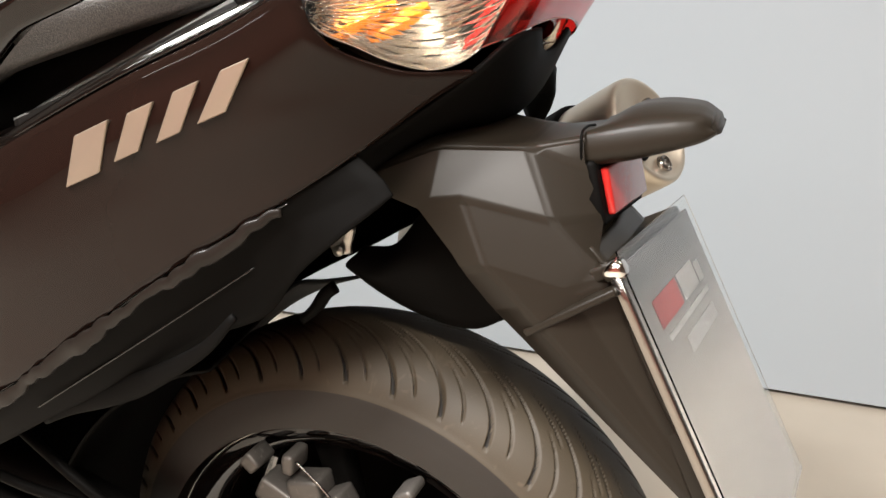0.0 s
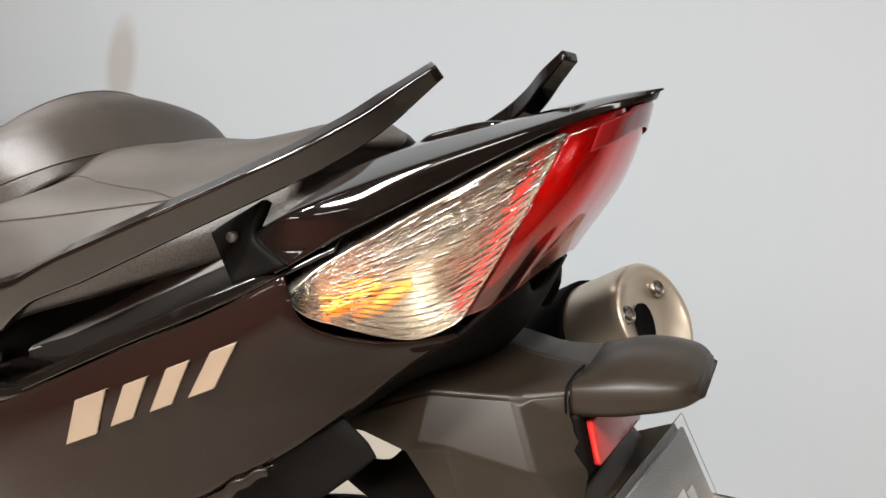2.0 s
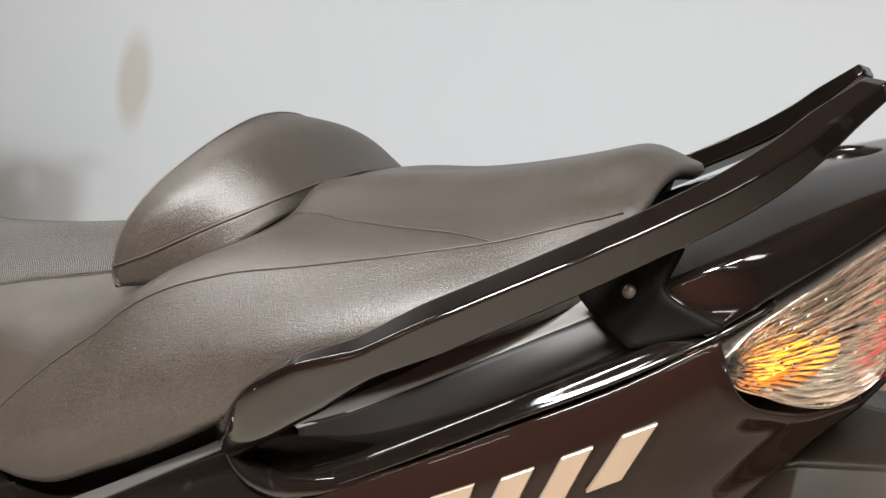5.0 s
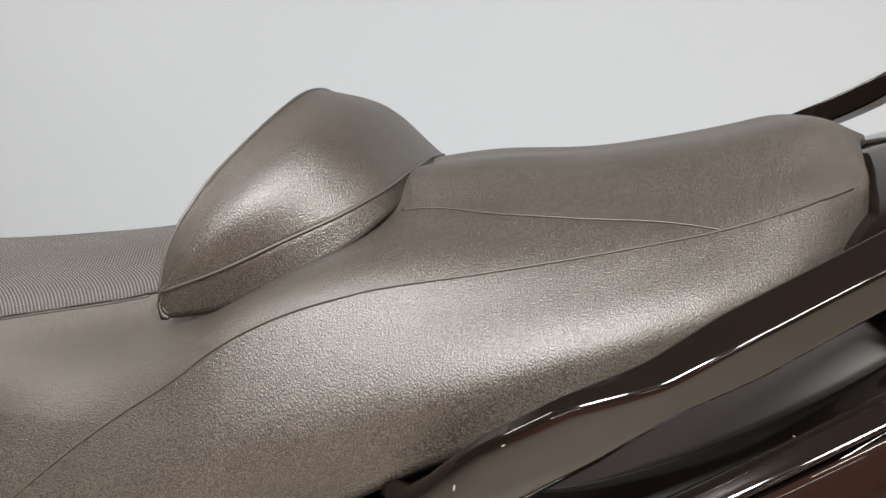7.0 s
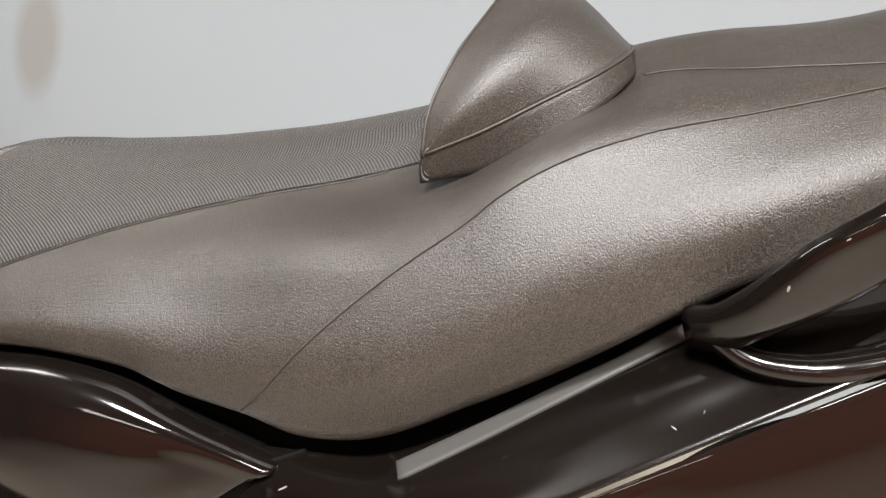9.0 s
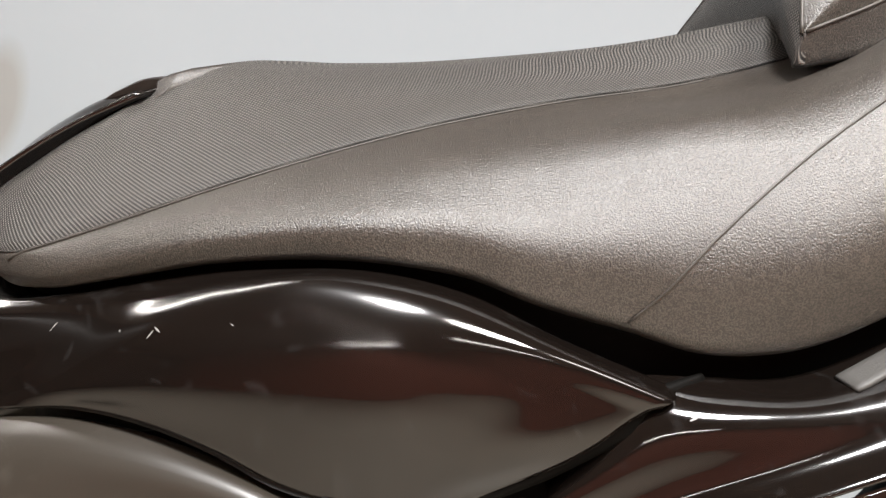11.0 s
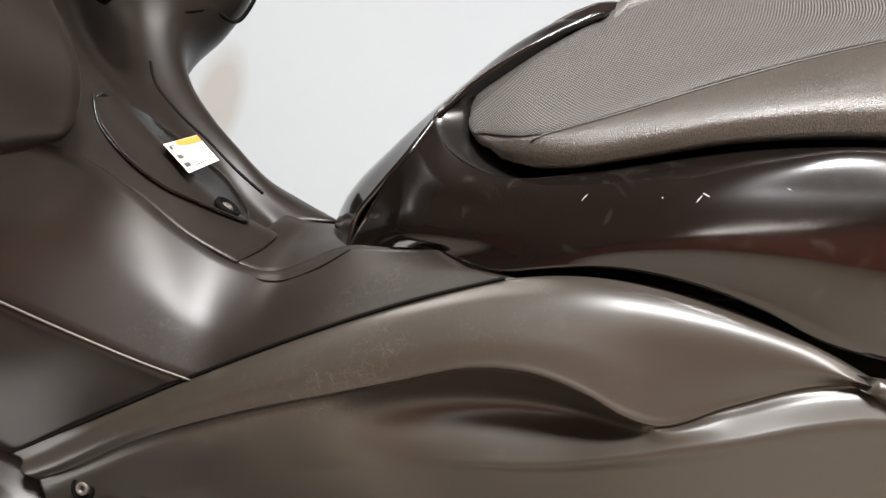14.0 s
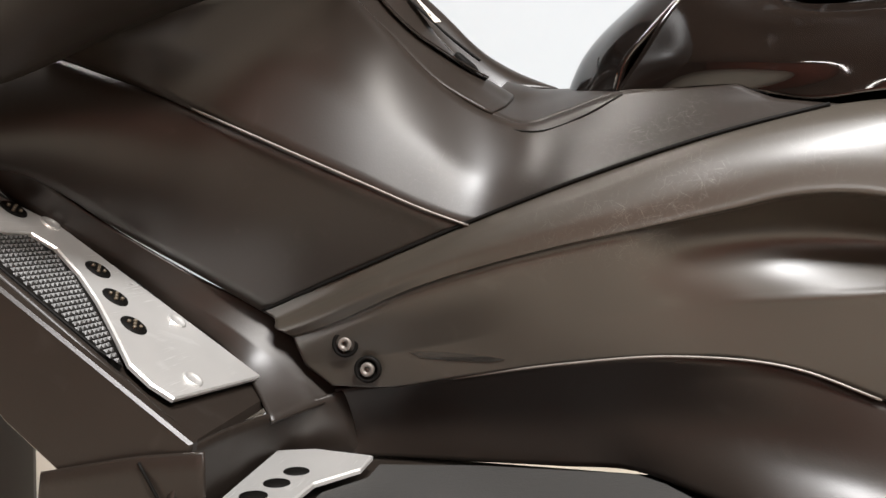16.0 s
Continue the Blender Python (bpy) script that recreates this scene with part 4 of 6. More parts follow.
part("chip", moved(turned_bm([(.0005, .0004), (.0045, .0004), (.005, -.0004)], 9, axis="y"), Matrix.Translation((.2665, -.0465, .777))), STEEL_DULL, mudguard, "pale chipped spot")
part("ledge", moved(box_bm(.075, .014, .006, .002), Matrix.Translation((.205, -.094, .655)) @ pose(0, 0, 0, 0, -32, 4)), FENDER, mudguard, "raised ledge towards the plate")
reflex = moved(box_bm(.006, .096, .036, .002), Matrix.Translation((.224, .0, .735)) @ pose(0, 0, 0, 0, -14, -6))
part("reflex_reflector", reflex, RED_REFLEX, mudguard, "red rear reflector")
part("reflector_seat", moved(box_bm(.02, .112, .05, .004), Matrix.Translation((.211, 0, .732)) @ pose(0, 0, 0, 0, -14, -6)), BLACK, mudguard)

# plate holder, hung on the arm
ax = Vector((.14, .989, .02)).normalized()
down = Vector((.46, -.04, -.888)).normalized()
out = ax.cross(-down).normalized()
down = -out.cross(ax)
PL = Matrix.Translation((.250, .006, .691)) @ Matrix((ax, -down, out)).transposed().to_4x4()
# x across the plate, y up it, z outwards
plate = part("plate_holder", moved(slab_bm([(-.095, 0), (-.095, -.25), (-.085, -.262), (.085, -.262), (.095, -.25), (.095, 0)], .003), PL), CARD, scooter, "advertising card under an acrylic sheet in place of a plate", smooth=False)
part("acrylic_sheet", moved(slab_bm([(-.097, .012), (-.097, -.262), (.097, -.262), (.097, .012)], .0015), PL @ Matrix.Translation((0, 0, .0045))), ACRYL, plate, smooth=False)
part("chrome_edge", moved(sweep_bm([(-.097, .0, -.004), (-.097, -.1, -.004), (-.097, -.26, -.004)], [(.003, .0045), (.003, .0045)], 12, 12, 3), PL), CHROME_DARK, plate, "chrome edge strip")
part("chrome_corner", moved(turned_bm([(.004, -.012), (.008, -.010), (.008, .002), (.005, .005)], 20, axis="z"), PL @ Matrix.Translation((-.094, .0, 0))), CHROME, plate)
part("backing", moved(box_bm(.17, .25, .02, .004), PL @ Matrix.Translation((0, -.13, -.016))), FENDER, plate)
part("bracket_ledge", moved(box_bm(.19, .012, .05, .003), PL @ Matrix.Translation((0, .0, -.03))), FENDER, plate)
for x0, x1, y0, y1, mat in ((-.068, -.006, .036, .058, RED_PRINT), (.000, .046, .036, .058, WHITE), (.050, .064, .041, .058, WHITE), (-.062, .062, .065, .0695, WHITE), (-.030, .058, .079, .092, WHITE)):
    part("print_bar", moved(slab_bm([(x0, -y1), (x1, -y1), (x1, -y0), (x0, -y0)], .0004), PL @ Matrix.Translation((0, 0, .0009))), mat, plate, smooth=False)

# rear wheel
AXLE = Matrix.Translation((0, 0, .2865))
RIM = [(.190, -.060), (.212, -.068), (.216, -.064), (.214, -.058), (.204, -.052), (.194, -.045), (.188, 0), (.194, .045), (.204, .052), (.214, .058), (.216, .064), (.212, .068), (.190, .060), (.183, .03), (.181, 0), (.183, -.03)]
wheel = part("rear_wheel", moved(ring_bm(RIM, 96), AXLE), GLOSS, scooter, "black cast rear wheel with a worn road tyre")
na, nw = 2200, 140
ang = np.linspace(0, 2 * math.pi, na, endpoint=False)
w = np.linspace(-1, 1, nw)
prof_y = .083 * np.sin(w * 1.45) / math.sin(1.45)
prof_r = .300 - .083 * np.clip(np.abs(w), 0, 1) ** 2.3 * .98 + .0022 * np.clip(1 - np.abs(np.abs(w) - .80) / .05, 0, 1)
A, Wd = np.meshgrid(ang, w, indexing="ij")
groove = np.zeros_like(A)
for lead, count, w0, w1, width in ((0.0, 36, .10, .72, .021), (.075, 36, .28, .66, .011), (.118, 36, .04, .34, .010)):
    for s in (-1, 1):
        aw = Wd * s
        phase = (A + lead + .95 * np.clip(aw, 0, 1) - .62 * np.clip(aw, 0, 1) ** 2) * count / (2 * math.pi) + (0.5 if s > 0 else 0)
        f = np.abs(phase - np.round(phase)) * 2 * math.pi / count
        inside = np.clip((aw - w0) / .05, 0, 1) * np.clip((w1 - aw) / .08, 0, 1)
        groove = np.maximum(groove, inside * np.clip((width * (.35 + .65 * np.clip((aw - w0) / (w1 - w0), 0, 1)) * .5 - f) / .003, 0, 1))
rad = prof_r[None] - groove * .006
ty = np.broadcast_to(prof_y[None], rad.shape)
verts = np.stack([rad * np.cos(A), ty, rad * np.sin(A) + .2865], -1).reshape(-1, 3)
idx = np.arange(na * nw).reshape(na, nw)
faces = np.stack([idx, np.roll(idx, -1, 0)], 0)
quads = np.stack([faces[0][:, :-1], faces[0][:, 1:], faces[1][:, 1:], faces[1][:, :-1]], -1).reshape(-1, 4)
me = bpy.data.meshes.new("tyre")
me.from_pydata(verts.tolist(), [], quads.tolist())
me.polygons.foreach_set("use_smooth", [True] * len(me.polygons))
me.materials.append(RUBBER)
tyre = new("tyre", me)
tyre.parent = wheel
me.materials.append(GROOVE)
# groove bottoms are darkened in colour as well as cut in
deep = groove.reshape(-1)[quads].mean(1) > 0.7
me.materials.append(SIDEWALL)
flank = (np.abs(Wd).reshape(-1)[quads].mean(1) > .80).astype(np.int32) * 2
me.polygons.foreach_set("material_index", np.where(deep, 1, flank).astype(np.int32))
tyre["label"] = "worn road tyre with curved tread grooves"
for k in range(5):
    a = 2 * math.pi * k / 5 + .5
    c, s = math.cos(a), math.sin(a)
    spoke = sweep_bm([(.03 * c, -.02, .2865 + .03 * s), (.11 * c, -.03, .2865 + .11 * s), (.19 * c, -.035, .2865 + .19 * s)], [(.018, .02), (.013, .016), (.018, .018)], 16, 12, 3, up=(0, 1, 0))
    part("spoke", spoke, BLACK, wheel)
part("hub", moved(turned_bm([(.02, -.10), (.045, -.09), (.05, -.04), (.05, .04), (.04, .09), (.02, .1)], 40), AXLE), STEEL, wheel, "dusty metal hub")
# bright metal ring that stands for the highlight on the black rim
part("rim_lip", moved(ring_bm([(.2135, -.0685), (.2150, -.0698), (.2165, -.0685), (.2150, -.0672)], 120), AXLE), CHROME_DARK, wheel, "bright ring standing for the highlight on the rim edge")
for k in range(5):
    a = 2 * math.pi * k / 5 + .2
    block = moved(box_bm(.034, .03, .026, .004), AXLE @ Matrix.Rotation(-a, 4, "Y") @ Matrix.Translation((.085, -.085, 0)))
    part("hub_rib", block, STEEL_DULL, wheel, "dusty metal hub rib")
    part("hub_bolt", moved(turned_bm([(.008, -.018), (.008, -.012), (.004, -.008)], 6), AXLE @ Matrix.Rotation(-a, 4, "Y") @ Matrix.Translation((.112, -.078, 0))), STEEL_DULL, wheel)
for cx, cz, ln, ht, turn in ((-.062, .432, .040, .024, 25), (-.030, .447, .034, .020, -12), (-.012, .430, .050, .022, -28), (-.088, .462, .018, .016, 40), (-.046, .470, .012, .020, 5), (.070, .466, .020, .010, -30)):
    part("hub_casting", moved(box_bm(ln, .030, ht, .004), Matrix.Translation((cx, -.085, cz)) @ pose(0, 0, 0, 0, turn, 0)), STEEL_DULL, wheel, "dusty cast metal lug")
part("brake_pipe", tube_bm([(-.035, -.10, .478), (-.010, -.10, .458), (.012, -.10, .436)], .0012, 16, 6), CHROME_DARK, wheel)
part("hub_plate", moved(turned_bm([(.02, -.085), (.10, -.080), (.122, -.070), (.122, -.062), (.02, -.062)], 48), AXLE), BLACK, wheel)
# added black disc, blocks the bright floor behind the spokes
part("belt_pulley", moved(turned_bm([(.02, .045), (.180, .05), (.186, .06), (.180, .075), (.02, .075)], 60), AXLE), BLACK, wheel, "black disc added on the far side to hide the floor")
part("brake_disc", moved(ring_bm([(.06, .05), (.13, .052), (.13, .056), (.06, .056)], 60), AXLE), STEEL, wheel)
ARM = [(.0, -.115, .2865), (-.12, -.12, .33), (-.26, -.13, .37), (-.42, -.14, .40)]
for s in (1, -1):
    part("swing_arm", sweep_bm([(x, y * s, z) for x, y, z in ARM], [(.03, .035), (.02, .035), (.025, .05), (.03, .06)], 30, 16, 3), BLACK, scooter, "black swing arm")
part("axle_nut", moved(turned_bm([(.017, -.16), (.02, -.155), (.02, -.14)], 6), AXLE), STEEL, scooter)
for line in ([(-.30, -.17, .50), (-.22, -.175, .46), (-.15, -.16, .40), (-.10, -.15, .345)], [(-.34, -.19, .46), (-.27, -.185, .445), (-.20, -.17, .43)]):
    part("brake_hose", tube_bm(line, .005, 40, 8), BLACK, scooter)
G_TOP_ = [(.005, -.03, .665), (.03, -.03, .668), (.066, -.03, .705), (.10, -.03, .72), (.14, -.03, .70)]
G_MIDDLE_ = [(-.01, -.04, .648), (.02, -.045, .640), (.06, -.045, .655), (.10, -.045, .665), (.14, -.045, .66)]
G_BOTTOM_ = [(-.012, -.03, .640), (.02, -.03, .622), (.06, -.03, .607), (.114, -.03, .603), (.135, -.03, .614)]
part("inner_guard", shell_bm(loft([G_TOP_, G_MIDDLE_, G_BOTTOM_], 30, 12), .006), BLACK, scooter, "black inner guard above the tyre")
tab = part("bracket_tab", sweep_bm([(-.004, -.05, .690), (-.008, -.05, .675), (-.006, -.05, .662)], [(.012, .004), (.013, .004), (.009, .004)], 12, 10, up=(0, 1, 0)), STEEL, scooter, "small steel bracket with a bolt")
part("bolt", moved(turned_bm([(.005, -.004), (.005, .0), (.003, .002)], 12), Matrix.Translation((-.006, -.056, .667))), STEEL, tab)
part("guard_tip", sweep_bm([(-.045, -.06, .598), (-.03, -.06, .612), (-.018, -.06, .628), (-.01, -.06, .634)], [(.004, .004), (.005, .006), (.004, .006)], 14, 10), BLACK, scooter)

# black inner fender and engine side, in the shade before the wheel
arc = [(math.cos(a) * .335, math.sin(a) * .335 + .2865) for a in np.linspace(math.radians(106), math.radians(200), 16)]
inner = [[(x, y, z - abs(y) * .25) for x, z in arc] for y in (-.135, -.06, .0, .06, .135)]
part("inner_fender", shell_bm(loft(inner, 40, 20), .004, out=(-1, 0, 1)), BLACK, scooter, "black inner fender before the rear tyre")
part("engine_case", moved(box_bm(.42, .20, .26, .03), Matrix.Translation((-.60, 0, .36))), BLACK, scooter, "black engine case in the shade")
part("arm_cover", sweep_bm([(-.46, -.165, .40), (-.33, -.165, .385), (-.20, -.155, .35), (-.10, -.14, .31)], [(.012, .035), (.012, .03), (.012, .024), (.01, .02)], 24, 14, 3), BLACK, scooter)
part("bolt", moved(turned_bm([(.008, -.006), (.008, -.001), (.005, .0)], 12), Matrix.Translation((-.345, -.180, .375))), STEEL, scooter)

# silencer on the far side
MUF = Matrix.Translation((.208, .262, .743)) @ pose(0, 0, 0, 0, -31, -21)
silencer = part("silencer", moved(turned_bm([(.045, -.42), (.058, -.40), (.064, -.30), (.066, -.10), (.065, -.012), (.064, -.003), (.062, .0), (.058, .001), (.055, -.002), (.042, -.010), (.02, -.014), (.001, -.014)], 56, axis="x"), MUF), MUFFLER, scooter, "champagne metal silencer with three cap bolts")
for k in range(3):
    a = 2 * math.pi * k / 3 + .75
    place = MUF @ Matrix.Translation((-.0065, .042 * math.cos(a), .042 * math.sin(a)))
    part("bolt_hollow", moved(turned_bm([(.001, .0006), (.0075, .0006), (.0085, .003), (.0095, .003), (.0105, -.003)], 20, axis="x"), place), CHROME_DARK, silencer, "round bolt recess")
    part("cap_bolt", moved(turned_bm([(.0055, .0), (.0055, .003), (.004, .004), (.003, .002)], 6, axis="x"), place), STEEL, silencer)
part("outlet", moved(turned_bm([(.001, .002), (.015, .002), (.017, .004), (.0185, .004), (.020, -.004)], 28, axis="x"), MUF @ Matrix.Translation((-.013, -.012, -.006)) @ pose(0, 0, 0, -25, 0, 0) @ Matrix.Diagonal((1, .8, 1.45, 1))), BLACK, silencer, "dark outlet")
part("strap", moved(turned_bm([(.070, -.14), (.072, -.135), (.072, -.085), (.070, -.08)], 56, axis="x"), MUF), BLACK, silencer)
part("hanger", sweep_bm([(.08, .24, .76), (.10, .21, .80), (.07, .16, .80)], [(.012, .02), (.012, .02)], 14, 12), BLACK, silencer)

# nose cover in front of the seat
N_MID = centred([(-1.0, 0, .690), (-.986, 0, .726), (-.942, 0, .772), (-.895, 0, .809), (-.846, 0, .842), (-.812, 0, .860), (-.78, 0, .862)])
N_NEAR = [(-.985, -.092, .692), (-.976, -.091, .721), (-.941, -.088, .764), (-.897, -.083, .804), (-.851, -.075, .841), (-.818, -.068, .858), (-.785, -.062, .862)]
N_SIDE = [(-.966, -.126, .690), (-.961, -.126, .710), (-.945, -.129, .730), (-.926, -.130, .752), (-.909, -.122, .777), (-.888, -.113, .799), (-.848, -.102, .828), (-.798, -.088, .855)]
rows = [N_SIDE, N_NEAR, N_MID] + [flipped(r) for r in (N_NEAR, N_SIDE)]
nose = part("nose_cover", shell_bm(loft(rows, 60, 40), 0.004, 0.0005, out=(-.5, 0, 1)), GLOSS, scooter, "glossy black cover in front of the seat, scratched at its edge")
HOOK = [(-.836, -.064, .848), (-.818, -.061, .858), (-.802, -.058, .8645), (-.788, -.056, .8655), (-.774, -.054, .864)]
hook = part("hook_cover", bar_bm(HOOK, [(.016, .002), (.017, .0035), (.017, .004), (.017, .004), (.016, .003)], 24, up=(0, -.2, 1)), MATTE, nose, "small dark hook cover at the seat's front edge")
S_LIP = [(-.909, -.122, .777), (-.902, -.132, .762), (-.888, -.141, .748), (-.868, -.150, .738), (-.84, -.160, .734), (-.80, -.167, .738), (-.756, -.174, .745), (-.692, -.184, .749), (-.644, -.189, .747), (-.597, -.192, .735), (-.552, -.194, .712), (-.495, -.196, .686)]
S_CREASE = [(-.926, -.130, .752), (-.910, -.142, .741), (-.89, -.153, .732), (-.865, -.162, .727), (-.821, -.171, .728), (-.759, -.184, .735), (-.715, -.196, .741), (-.679, -.203, .745), (-.645, -.206, .742), (-.612, -.208, .734), (-.58, -.209, .721), (-.547, -.209, .705), (-.500, -.207, .682)]
S_FACE = [(-.937, -.130, .738), (-.915, -.146, .727), (-.885, -.160, .718), (-.845, -.172, .716), (-.79, -.186, .720), (-.75, -.199, .723), (-.69, -.2125, .722), (-.635, -.2205, .716), (-.585, -.219, .702), (-.545, -.213, .688), (-.515, -.209, .677)]
S_BELLY = [(-.95, -.129, .716), (-.922, -.150, .706), (-.88, -.168, .700), (-.83, -.183, .698), (-.79, -.196, .700), (-.75, -.2075, .700), (-.69, -.219, .696), (-.63, -.2245, .690), (-.59, -.2215, .676), (-.560, -.218, .667), (-.540, -.213, .662)]
S_LOW = [(-.966, -.126, .690), (-.927, -.144, .688), (-.889, -.161, .685), (-.860, -.177, .679), (-.836, -.185, .681), (-.795, -.194, .682), (-.756, -.2025, .675), (-.720, -.2095, .662), (-.689, -.2135, .646), (-.65, -.216, .637), (-.606, -.2145, .636)]
cover_grid = skin([spline(r, 110) for r in (S_LIP, S_CREASE, S_FACE, S_BELLY, S_LOW)], 10)
both("side_cover", shell_bm(cover_grid, 0.004, 0.0005), GLOSS, scooter, "glossy black side cover under the seat, with swirl marks")
S_UNDER = [(-.798, -.075, .848), (-.84, -.085, .815), (-.878, -.098, .785), (-.868, -.118, .757), (-.845, -.135, .738), (-.79, -.150, .732), (-.73, -.160, .742), (-.66, -.168, .742), (-.60, -.172, .728), (-.55, -.174, .704), (-.495, -.176, .678)]
S_RIM = [(-.798, -.088, .855), (-.848, -.102, .828), (-.888, -.113, .799), (-.909, -.122, .777), (-.902, -.132, .762), (-.868, -.150, .738), (-.80, -.167, .738), (-.692, -.184, .749), (-.644, -.189, .747), (-.597, -.192, .735), (-.552, -.194, .712), (-.495, -.196, .686)]
both("seat_gap", shell_bm(loft([S_UNDER, S_RIM], 70, 6), 0.002, 0.0003), DARK, scooter)

# satin trim along the foot room
T_TOP = [(-1.187, -.160, .549), (-1.130, -.167, .574), (-1.056, -.173, .606), (-.986, -.179, .634), (-.906, -.181, .661), (-.856, -.181, .674), (-.815, -.187, .677), (-.775, -.193, .673),
         (-.740, -.198, .664), (-.70, -.203, .648), (-.66, -.206, .625), (-.60, -.21, .585)]
T_RIDGE = [(-1.178, -.162, .541), (-1.164, -.164, .547), (-1.115, -.173, .570), (-1.055, -.180, .598), (-.984, -.187, .625), (-.905, -.191, .652), (-.857, -.195, .662), (-.811, -.201, .666), (-.768, -.207, .661), (-.727, -.213, .651), (-.696, -.218, .640), (-.668, -.222, .624), (-.60, -.224, .575)]
T_BROW = [(-1.166, -.163, .534), (-1.148, -.167, .540), (-1.084, -.180, .569), (-1.003, -.192, .595), (-.954, -.197, .607), (-.914, -.201, .617), (-.872, -.206, .627), (-.839, -.211, .626), (-.812, -.215, .617), (-.789, -.217, .605), (-.776, -.215, .601), (-.737, -.2145, .613), (-.698, -.2165, .625), (-.668, -.219, .627), (-.60, -.225, .565)]
T_UNDER = [(-1.164, -.161, .529), (-1.145, -.165, .535), (-1.081, -.178, .562), (-1.004, -.189, .587), (-.955, -.192, .598), (-.915, -.184, .603), (-.872, -.180, .603), (-.837, -.183, .602), (-.810, -.190, .600), (-.796, -.200, .599), (-.775, -.2145, .598), (-.737, -.217, .607), (-.698, -.219, .618), (-.668, -.221, .620), (-.60, -.226, .557)]
T_LEDGE = [(-1.158, -.159, .515), (-1.143, -.161, .518), (-1.078, -.169, .531), (-1.007, -.182, .550), (-.957, -.186, .559), (-.909, -.188, .566), (-.868, -.197, .571), (-.825, -.207, .577), (-.798, -.214, .5838), (-.778, -.218, .5885), (-.739, -.2225, .5978), (-.698, -.224, .6081), (-.668, -.2245, .612), (-.60, -.227, .548)]
T_LOW = [(-1.140, -.160, .503), (-1.10, -.164, .505), (-1.061, -.170, .514), (-.994, -.179, .528), (-.932, -.185, .536), (-.903, -.188, .537), (-.870, -.193, .533), (-.831, -.199, .520), (-.77, -.206, .49), (-.70, -.209, .45), (-.60, -.212, .40)]
top_t, ridge_t, brow_t, under_t, ledge_t, low_t = [by_x(r, 240) for r in (T_TOP, T_RIDGE, T_BROW, T_UNDER, T_LEDGE, T_LOW)]
trim_grid = skin([top_t, ridge_t + np.array((0, .0018, .0022)), ridge_t, ridge_t * .5 + brow_t * .5 + np.array((0, -.003, 0)), ridge_t * .1 + brow_t * .9 + np.array((0, -.0006, 0)), brow_t, brow_t * .85 + under_t * .15 + np.array((0, .0015, 0)), under_t,
                  under_t * .15 + ledge_t * .85, ledge_t, ledge_t * .9 + low_t * .1, ledge_t * .45 + low_t * .55, low_t], 8)
trim = both("foot_trim", shell_bm(trim_grid, 0.004), TRIM, scooter, "satin grey-brown trim panel, scuffed along the top")
for bx, by, bz in ((-1.130, -.1635, .531), (-1.115, -.1655, .516)):
    m = Matrix.Translation((bx, by, bz)) @ pose(0, 0, 0, 90, 0, 0)
    part("bolt_cup", moved(turned_bm([(.0085, .0), (.0085, .003), (.0065, .0035), (.006, .001)], 24, axis="z"), m), BLACK, trim[0])
    part("socket_bolt", moved(turned_bm([(.0045, .0), (.0045, .004), (.004, .0046), (.002, .0046), (.0018, .002)], 18, axis="z"), m), STEEL_DULL, trim[0])

# tunnel and leg shield
L_LOW = [(-.850, -.180, .675), (-.906, -.180, .660), (-.986, -.178, .633), (-1.050, -.172, .607), (-1.075, -.176, .614), (-1.115, -.184, .631), (-1.174, -.192, .656), (-1.230, -.199, .680), (-1.30, -.215, .706)]
L_FILLET = [(-.880, -.168, .680), (-.930, -.160, .674), (-.980, -.154, .660), (-1.020, -.153, .641), (-1.044, -.156, .637), (-1.080, -.162, .655), (-1.126, -.172, .684), (-1.168, -.190, .706), (-1.21, -.214, .704), (-1.262, -.236, .708)]
L_WAIST = [(-.900, -.158, .690), (-.930, -.146, .690), (-.963, -.130, .691), (-.995, -.121, .681), (-1.023, -.119, .673), (-1.046, -.124, .680), (-1.077, -.131, .699), (-1.108, -.150, .728), (-1.139, -.192, .751), (-1.19, -.221, .732), (-1.225, -.247, .711)]
leg_shield = part("leg_shield", facet_bm([L_LOW, L_FILLET, L_WAIST], 70, 0.004, soft=.16), MATTE, scooter, "matte black centre tunnel and leg shield")
part("far_side", mirrored(shell_bm(loft([L_LOW, L_FILLET, L_WAIST], 60, 24), 0.004)), MATTE, leg_shield)
S0 = [(-.93, -.146, .690), (-.963, -.130, .691), (-.995, -.121, .681), (-1.023, -.119, .673), (-1.048, -.124, .681)]
S1 = [(-.955, -.115, .697), (-.980, -.098, .697), (-1.005, -.086, .692), (-1.025, -.082, .690), (-1.045, -.090, .695)]
S2 = [(-.963, -.085, .703), (-.985, -.062, .705), (-1.005, -.045, .707), (-1.020, -.038, .709), (-1.040, -.040, .714)]
S3 = [(-.970, 0, .700), (-.990, .010, .700), (-1.010, .015, .700), (-1.030, .020, .700), (-1.060, .030, .700)]
# pale tube that stands for the highlight along the joint
part("panel_seam", tube_bm([(-1.052, -.1745, .6065), (-1.075, -.178, .6145), (-1.115, -.1865, .6315), (-1.174, -.194, .6565), (-1.215, -.199, .674)], .0008, 40, 6), STEEL_DULL, leg_shield, "pale strip standing for the lit edge of the panel joint")
part("seam_gap", tube_bm([(x, y - .0005, z + .0008) for x, y, z in T_TOP[:6]], .0014, 90, 6), BLACK, leg_shield, "dark joint along the trim")
part("saddle", shell_bm(loft([S0, S1, S2, S3], 30, 24), 0.003, out=(0, -.3, 1)), MATTE, leg_shield)
